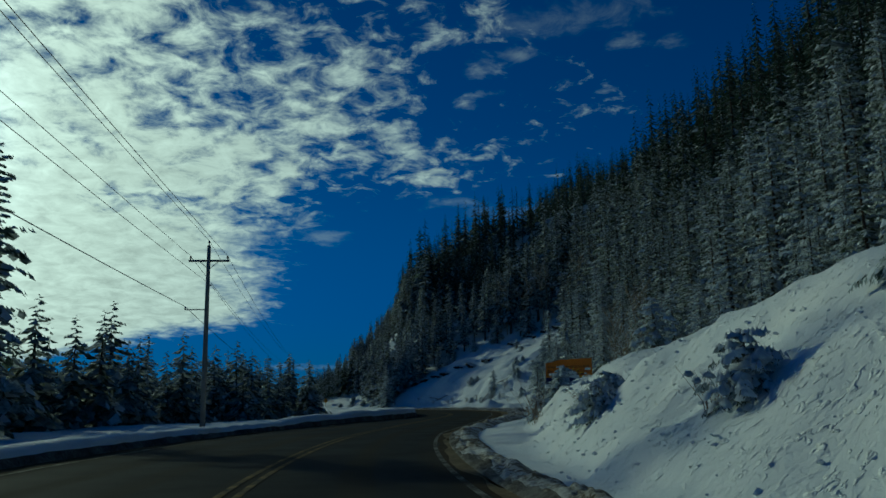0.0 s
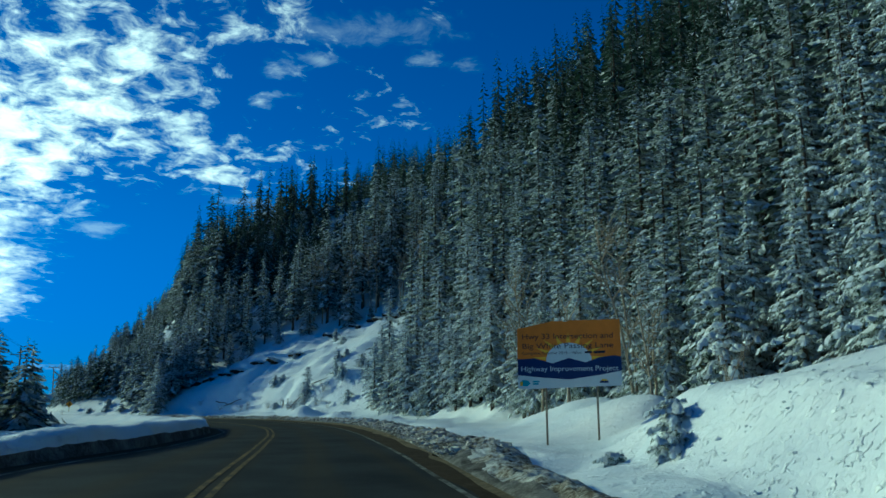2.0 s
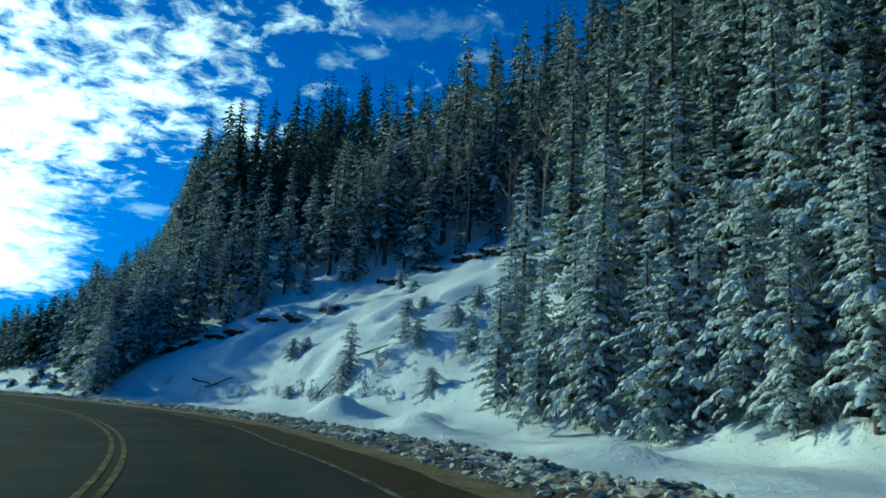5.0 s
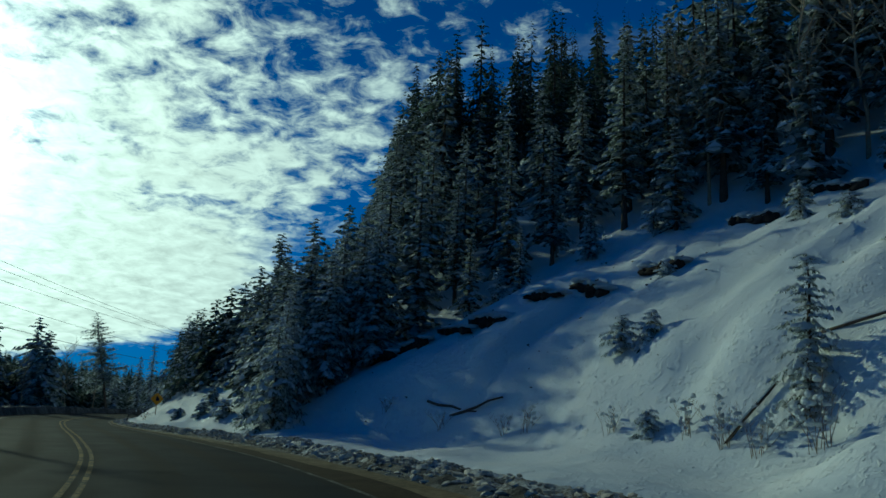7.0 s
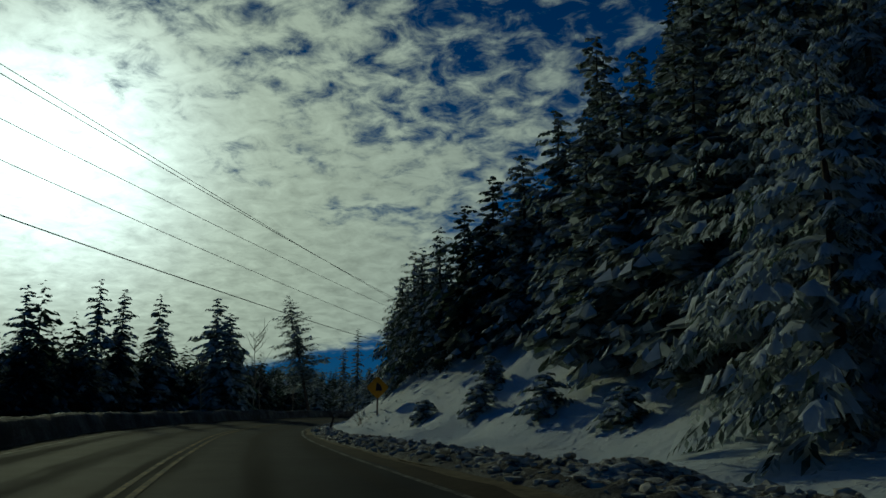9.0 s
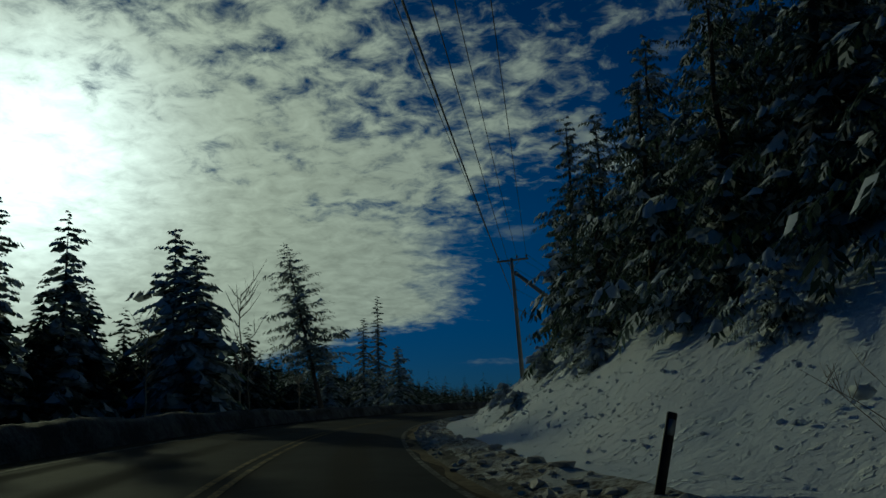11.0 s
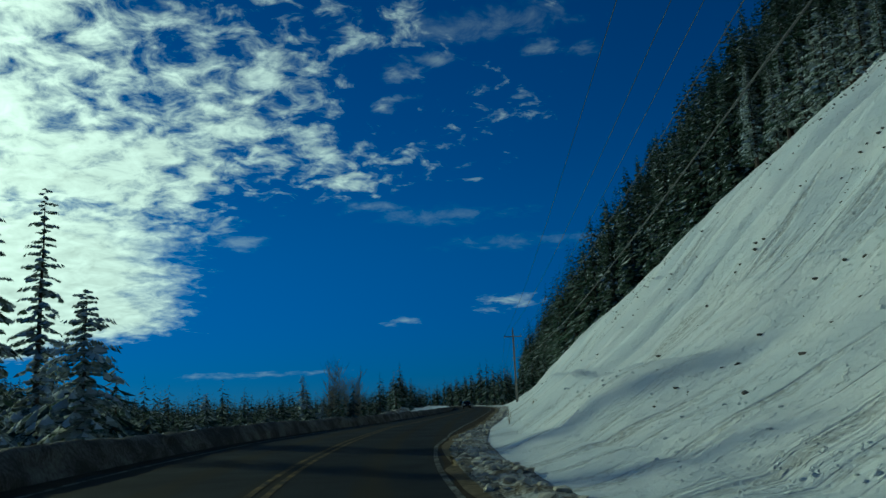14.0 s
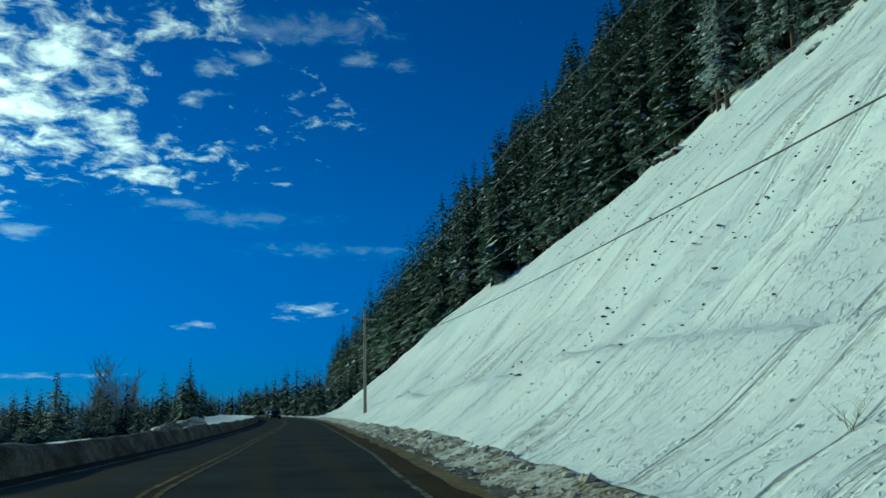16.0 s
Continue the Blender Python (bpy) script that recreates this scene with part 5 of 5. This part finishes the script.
NOSE = [(215.5, 7.4, 8.2, 1.5), (213, 7.8, 7.2, 1.8), (211, 7.0, 5.6, 1.7), (209.5, 8.4, 7.6, 2.0), (207, 7.2, 6.2, 1.9), (205, 8.6, 7.6, 2.0), (203, 7.2, 6.6, 1.9), (200.5, 7.8, 7.2, 2.0), (198, 8.0, 6.6, 1.9),
        (195, 8.6, 7.6, 2.0), (192, 9.4, 7.6, 2.0), (189, 10.2, 8.2, 2.0), (186, 10.8, 8.2, 2.0), (183, 11.4, 8.8, 2.0), (180, 12.0, 9.2, 2.1), (177, 12.0, 9.4, 2.1), (174, 11.8, 9.2, 2.1), (171.5, 12.2, 9.6, 2.2), (169.5, 13.8, 10, 2.2),
        (164.3, 8.4, 6.4, 2.1), (166.2, 9.4, 7.6, 2.2), (168.3, 10.3, 8.2, 2.2), (170.6, 10.2, 8.4, 2.1), (167.2, 12.2, 9.0, 2.2), (170.0, 12.8, 9.5, 2.2), (172.6, 10.9, 9.2, 2.1), (169.0, 15.0, 10.4, 2.2), (171.8, 16.0, 10.8, 2.2), (174.6, 10.2, 8.4, 2.0), (176.8, 10.0, 8.0, 2.0),
        (167.5, 15.5, 10.5, 2.2), (181.5, 12.5, 11, 2.2), (176, 13.5, 11.5, 2.3), (172.5, 15, 11.5, 2.3)]
for i, (ss, uu, tall, wide) in enumerate(NOSE):
    # from s 188 on, darker needles and thinner snow stand in for shaded boughs
    t = sapling(ss, uu, tall, wide, 560 + i, "bushy conifer with snow-laden boughs sweeping down to the bank", True, "conifers on the rocky nose", 0.7 if ss < 188 else 0.35, NEEDLES if ss < 188 else UPPER_NEEDLES)
    t["category"] = "conifer tree"

LEFT_TREES = [  # along, across, height, half width
    (144, -46.6, 16.5, 2.6), (118, -39.8, 14.5, 2.6), (132, -35.7, 10.5, 2.2), (38, -21, 15.5, 2.8), (95, -30, 9.0, 2.0), (104, -26, 8.0, 1.9), (112, -24, 9.0, 2.0), (124, -22, 8.5, 1.9),
    (239.1, -15.5, 13.2, 4.0), (237.1, -13.0, 11.0, 3.6), (231.0, -17.5, 12.4, 2.6), (228.0, -19.5, 12.8, 2.6), (222, -18.5, 12.5, 2.5), (214, -20, 11, 2.4), (203, -21, 10.5, 2.3),
    (284.1, -19.8, 15.6, 1.7), (273.1, -16.2, 10.6, 1.5), (278.1, -14.4, 7.6, 2.3), (290, -22, 8.0, 1.9), (272, -20, 7.0, 1.9), (445.1, -39.2, 16.5, 3.0), (433, -33, 9.0, 2.3), (350, -34, 10.5, 2.1)]
for i, (ss, uu, tall, wide) in enumerate(LEFT_TREES):
    t = conifer_thing("conifer", 600 + i, tall, wide, int(10 + tall * 0.75), 5, 5, "dark conifer with a little snow beyond the road bank", True, 0.1)
    t.matrix_basis = stand(ss, uu, i * 1.1, 1.0)
    t["group"] = "conifers beyond the bank"

for i, (ss, uu, tall) in enumerate([(190.1, 33.5, 20.5), (192.5, 31.5, 19.0), (180.1, 37.1, 20.5), (182.5, 35.0, 18.0), (217.1, 53.4, 22.5), (229.1, 39.2, 23.0)]):
    t = conifer_thing("conifer", 680 + i, tall, 1.5, 13, 4, 5, "gaunt half-bare conifer spire standing above the wood", False, 0.38, 0.8, 1.0, UPPER_NEEDLES)
    t.matrix_basis = stand(ss, uu, i * 1.7, 1.0)
    t["group"] = "spires above the wood"

# old pine that leans over the bank
pine = conifer_thing("pine", 41, 17.6, 4.3, 19, 8, 7, "tall old pine with a bare leaning lower trunk", True, 0.25, 0.3, 0.2)
foot = at(259.3, -13.8)
pine.matrix_basis = Matrix.Translation((foot.x, foot.y, foot.z - 0.3)) @ Matrix.Rotation(radians(-3), 4, "X") @ Matrix.Rotation(radians(-15), 4, "Y")
pine["category"] = "pine tree"


def bare_tree(s, u, tall, seed, label, mat=BIRCH, stems=1, spread=0.12, snow=0, group=""):
    rng = np.random.RandomState(seed)
    root = new("bare_tree")
    root.matrix_basis = Matrix.Translation(at(s, u, -0.1)) @ Matrix.Rotation(rng.rand() * 6.28, 4, "Z")
    tips = twigs(rng, tall, spread, stems, 16, 0.008 * tall + 0.03, root, mat, "trunk")
    if snow:
        bm = bmesh.new()
        for k in range(snow):
            p = tips[rng.randint(len(tips))]
            r = rng.uniform(0.04, 0.10)
            lumpy(bm, p, (r * 2.0, r * 1.2, r * 0.6), seed + k, 0.4, 1)
        part("snow_load", bm, BOUGH_SNOW, root, "snow caught on the limbs")["kind"] = "stuff"
    return tagged(root, label, "bare tree", group)


for i, (ss, uu, tall) in enumerate([(244.1, -13.5, 9.6), (252, -17, 6.5), (262, -24, 6.0), (256, -14.5, 6.0), (233, -14, 7.0)]):
    bare_tree(ss, uu, tall, 700 + i, "leafless birch beyond the road bank")
for i in range(32):
    r = np.random.RandomState(40 + i)
    bare_tree(472 + r.uniform(-7, 9), -31 + r.uniform(-5, 4), r.uniform(14, 19.5), 1720 + i, "slender leafless poplar in a thicket", BIRCH, 1, 0.14, 0, "poplar thicket")
for i, (ss, uu, tall) in enumerate([(88, 17, 10), (93, 18.5, 12), (82, 16.5, 9), (98, 19, 11), (76, 18, 10), (72, 17, 8), (103, 20, 9), (86, 20, 13)]):
    bare_tree(ss, uu, tall, 740 + i, "snow-dusted leafless birch at the edge of the wood", BIRCH, 2, 0.2, 60, "birches at the wood's edge")

for i, (ss, du, tall) in enumerate([(150, 2.5, 13), (148, 4.0, 15), (146.5, 3.0, 12), (144, 5.0, 15), (142.5, 3.0, 13), (140, 4.5, 14), (138.5, 2.5, 12), (135, 4.0, 14), (155, 4.0, 13), (158, 6.0, 14)]):
    bare_tree(ss, float(wood_edge(ss)) + du, tall, 770 + i, "slender leafless trunk standing among the conifers", BIRCH, 1, 0.05, 14, "bare trunks above the cut")

# ---- logs, ledges, marker post, clods ----


def log(a, b, thick, seed, snow=True):
    root = new("log")
    root.location = a
    d = b - a
    bm = bmesh.new()
    rng = np.random.RandomState(seed)
    pts = [d * f + Vector(rng.randn(3) * 0.03) for f in (0, 0.25, 0.5, 0.75, 1)]
    tube(bm, pts, [thick, thick * 0.95, thick * 0.85, thick * 0.7, thick * 0.5], 8)
    part("trunk", bm, BARK, root)
    if snow:
        bm = bmesh.new()
        tube(bm, [p + Vector((0, 0, thick * 0.75)) for p in pts], [thick * 0.5, thick * 0.9, thick * 0.7, thick * 0.8, thick * 0.3], 7)
        part("snow_cap", bm, BOUGH_SNOW, root, "snow lying along the log")
    tagged(root, "fallen dark log half buried in the snowy cut slope", "log", "fallen logs on the cut slope")


log(at(155.6, 13.6, 0.12), at(152.3, 14.5, 0.05), 0.07, 1, False)
log(at(153.6, 13.9, 0.04), at(151.2, 15.2, 0.10), 0.08, 2)
log(at(138.6, 15.3, 0.02), at(137.9, 17.9, 0.02), 0.06, 3)
log(at(137.7, 18.1, 0.0), at(134.6, 19.2, 0.02), 0.055, 5)
log(at(136.0, 22.3, 0.02), at(133.5, 27.3, 0.02), 0.055, 4)
for ss, uu, seed in ((234.0, 6.6, 11), (230.5, 7.8, 12), (238, 9.5, 13)):
    a = at(ss, uu, -0.1)
    log(a, a + Vector((0.25, -0.1, 0.65)), 0.03, seed, False)


def ledge(s, u, length, tall, seed):
    """An undercut lip of frozen soil with a snow cap."""
    root = new("soil_ledge")
    p = at(s, u)
    root.matrix_basis = Matrix.Translation(p) @ Matrix.Rotation(heading(s), 4, "Z")
    q = at(s + length / 2, u) - at(s - length / 2, u)
    slope = q.z / max(0.1, Vector((q.x, q.y)).length)
    bm = bmesh.new()
    n = max(3, int(length / 0.5))
    for k in range(n):
        x = (k / (n - 1) - 0.5) * length
        lumpy(bm, (x, 0.1 * math.sin(seed + k), x * slope + tall * 0.2), (0.42, 0.35, tall * (0.45 + 0.2 * math.sin(k * 1.7 + seed))), seed + k, 0.5, 2)
    part("soil", bm, SOIL, root, "dark frozen soil face")["kind"] = "stuff"
    bm = bmesh.new()
    for k in range(n):
        x = (k / (n - 1) - 0.5) * length
        lumpy(bm, (x, -0.25 + 0.1 * math.sin(seed + k * 2), x * slope + tall * (0.65 + 0.12 * math.sin(k * 2.3 + seed))), (0.55, 0.55, tall * 0.3), seed + k + 50, 0.3, 2)
    part("snow_cap", bm, BOUGH_SNOW, root, "overhanging snow lip")["kind"] = "stuff"
    tagged(root, "undercut ledge of dark soil under a snow lip", "ledge", "soil ledges along the cut's brow")


for i, (ss, uu, L, h) in enumerate([(166.0, 15.6, 2.4, 0.5), (163.4, 16.2, 3.0, 0.6), (160.4, 17.4, 2.6, 0.5), (158.0, 18.3, 3.2, 0.8), (155.2, 19.9, 2.2, 0.5), (153.1, 21.3, 2.0, 0.7), (150.1, 23.2, 2.4, 0.6), (150.0, 29.3, 2.6, 0.7), (147.0, 31.6, 2.4, 0.5),
                                    (144.1, 33.0, 3.0, 0.7), (141.8, 33.7, 2.2, 0.6), (139.2, 34.0, 2.6, 0.8), (136.5, 33.9, 2.8, 0.7), (132, 33.0, 2.8, 0.6), (338.5, 34.5, 2.4, 0.7), (350, 35.5, 2.0, 0.5), (320, 36.5, 1.6, 0.5), (306, 37, 1.6, 0.4), (341.5, 34.8, 1.6, 0.5)]):
    ledge(ss, uu, L, h, 20 + i)

root = new("marker_post")
foot = at(197.2, 3.15, 0)
root.matrix_basis = Matrix.Translation(foot) @ Matrix.Rotation(heading(197), 4, "Z") @ Matrix.Rotation(radians(15), 4, "X")
bm = bmesh.new()
block(bm, (0, 0, 0.3), (0.05, 0.10, 1.2), None, 0.01)
part("post", bm, DARK_POST, root)
bm = bmesh.new()
block(bm, (-0.03, 0, 0.75), (0.006, 0.07, 0.16), None, 0.002)
part("reflector", bm, STEEL, root, "dull reflector strip")
tagged(root, "dark leaning roadside marker post in the ploughed snow", "post")


def scatter(name, spots, sizes, mat, seed, label, category, flat=0.65):
    """Many small lumps joined in one mesh."""
    rng = np.random.RandomState(seed)
    bm = bmesh.new()
    bmesh.ops.create_icosphere(bm, subdivisions=1, radius=1)
    bm.verts.ensure_lookup_table()
    base = np.array([v.co[:] for v in bm.verts])
    faces = np.array([[v.index for v in f.verts] for f in bm.faces])
    bm.free()
    V, F = [], []
    for i, (ss, uu, *zz) in enumerate(spots):
        r = sizes[0] + (sizes[1] - sizes[0]) * rng.rand() ** 2.5
        p = at(ss, uu)
        p.z = zz[0] if zz else p.z
        k = 1 + 0.35 * rng.randn(len(base), 1).clip(-1, 1)
        V.append(base * k * np.array([r * rng.uniform(0.8, 1.5), r * rng.uniform(0.8, 1.5), r * flat]) + np.array([p.x, p.y, p.z + r * 0.25]))
        F.append(faces + i * len(base))
    ob = new(name, mesh_from(name, np.concatenate(V), np.concatenate(F), [mat], False))
    return tagged(ob, label, category, kind="stuff")


r = np.random.RandomState(77)
clods = []
for _ in range(1200):
    ss = r.uniform(35, 330)
    clods.append((ss, float(edge_right(ss)) - 0.15 + abs(r.randn()) * 0.22))
ss, cc = np.concatenate([r.uniform(56, 185, 5200), r.uniform(185, 330, 1500)]), r.uniform(0.04, 0.9, 6700)
uu, zz = ridge_place(ss, cc)
clods += [(float(a), float(b), float(c)) for a, b, c in zip(ss, uu, zz)]
scatter("snow_clods", clods, (0.025, 0.11), CLOD, 1, "dirty frozen snow clods thrown up by the plough", "snow")
lumps = []
for _ in range(1500):
    ss = r.uniform(4, 50) if r.rand() < 0.35 else r.uniform(120, 300)
    lumps.append((ss, float(toe(ss)) + r.uniform(-0.3, 3.2)))
rolled = [(ss, float(toe(ss)) + r.uniform(0.0, 1.0) ** 1.3 * 3.4 - 0.2) for ss in np.concatenate([r.uniform(4, 30, 420), r.uniform(186, 250, 1600)])]
scatter("snow_clumps", rolled, (0.015, 0.045), SNOW, 5, "broken snow clumps slid down the face of the bank", "snow", 0.8)
scatter("snow_lumps", lumps, (0.012, 0.055), SNOW, 2, "rolled snow lumps at the foot of the bank", "snow")
stones = []
for _ in range(330):
    ss, up0 = r.uniform(226, 350), r.uniform(4, 26)
    for _ in range(r.randint(3, 16)):
        stones.append((ss + 0.3 * r.randn(), float(toe(ss)) + up0 + 1.5 * r.randn()))
for _ in range(160):
    ss = r.uniform(228, 345)
    stones.append((ss, float(toe(ss)) + r.uniform(1.0, 28)))
for _ in range(220):
    ss = r.uniform(128, 168)
    stones.append((ss, float(toe(ss)) + r.uniform(1, 16)))
scatter("stones", stones, (0.014, 0.075), ROCK, 3, "small dark stones and clods showing through the snow slope", "stones")

# ---- far end of the road ----
root = new("snow_pile")
heap_at = plan(np.array(334.0), edge_left(np.array(334.0)) - 2.4)
root.location = (float(heap_at[0]), float(heap_at[1]), -0.05)
bm = bmesh.new()
for i, (dx, dy, r1, h) in enumerate([(0, 0, 1.5, 0.9), (-1.2, -2.0, 1.2, 0.72), (0.4, 1.7, 1.3, 1.1)]):
    lumpy(bm, (dx, dy, 0.1), (r1, r1 * 0.8, h), 60 + i, 0.22, 3)
part("heap", bm, DIRTY, root)["kind"] = "stuff"
tagged(root, "large ploughed heap of old sandy snow beside the road", "snow pile")


def car(x, y, turn, label):
    root = new("car")
    root.matrix_basis = Matrix.Translation((x, y, 0.0)) @ Matrix.Rotation(turn, 4, "Z")
    prof = [(-2.15, 0.45), (-2.2, 0.75), (-2.05, 0.98), (-1.15, 1.06), (-0.55, 1.58), (1.1, 1.62), (1.85, 1.08), (2.1, 0.95), (2.15, 0.45)]
    bm = bmesh.new()
    left = [bm.verts.new((px, -0.88 * (1 if pz < 1.1 else 0.8), pz)) for px, pz in prof]
    right = [bm.verts.new((px, 0.88 * (1 if pz < 1.1 else 0.8), pz)) for px, pz in prof]
    bm.faces.new(left)
    bm.faces.new(right[::-1])
    for i in range(len(prof)):
        j = (i + 1) % len(prof)
        bm.faces.new((left[j], left[i], right[i], right[j]))
    bmesh.ops.bevel(bm, geom=bm.edges[:], offset=0.05, segments=2, affect="EDGES")
    part("body", bm, CAR_DARK, root)
    for sx, sy in ((-1.35, -0.8), (-1.35, 0.8), (1.35, -0.8), (1.35, 0.8)):
        bm = bmesh.new()
        tube(bm, [(sx, sy - 0.11, 0.33), (sx, sy + 0.11, 0.33)], 0.33, 18)
        wheel = part("wheel", bm, RUBBER, root)
        bm = bmesh.new()
        tube(bm, [(sx, sy * 1.145 - 0.02, 0.33), (sx, sy * 1.145 + 0.02, 0.33)], 0.2, 12)
        part("rim", bm, STEEL, wheel)
    bm = bmesh.new()
    plate(bm, [(-0.66, 1.13), (0.66, 1.13), (0.56, 1.5), (-0.56, 1.5)], 0, 0.01)
    for v in bm.verts:
        v.co = Vector((-1.16 + (v.co.z - 1.06) * 1.17 - 0.02, v.co.x, v.co.z))
    part("windscreen", bm, CAR_GLASS, root)
    for sy in (-0.62, 0.62):
        bm = bmesh.new()
        lumpy(bm, (-2.14, sy, 0.8), (0.06, 0.17, 0.09), 3, 0.02, 2)
        part("headlight", bm, LAMP_GLASS, root)
    tagged(root, label, "car")


car(-46.8, 415, math.pi / 2, "dark car on the far stretch of the highway")
car(-45.0, 446, math.pi / 2, "dark car far off beside the road")
for k in tree_kinds + near_kinds:
    for o in list(k.children) + [k]:
        bpy.data.objects.remove(o)
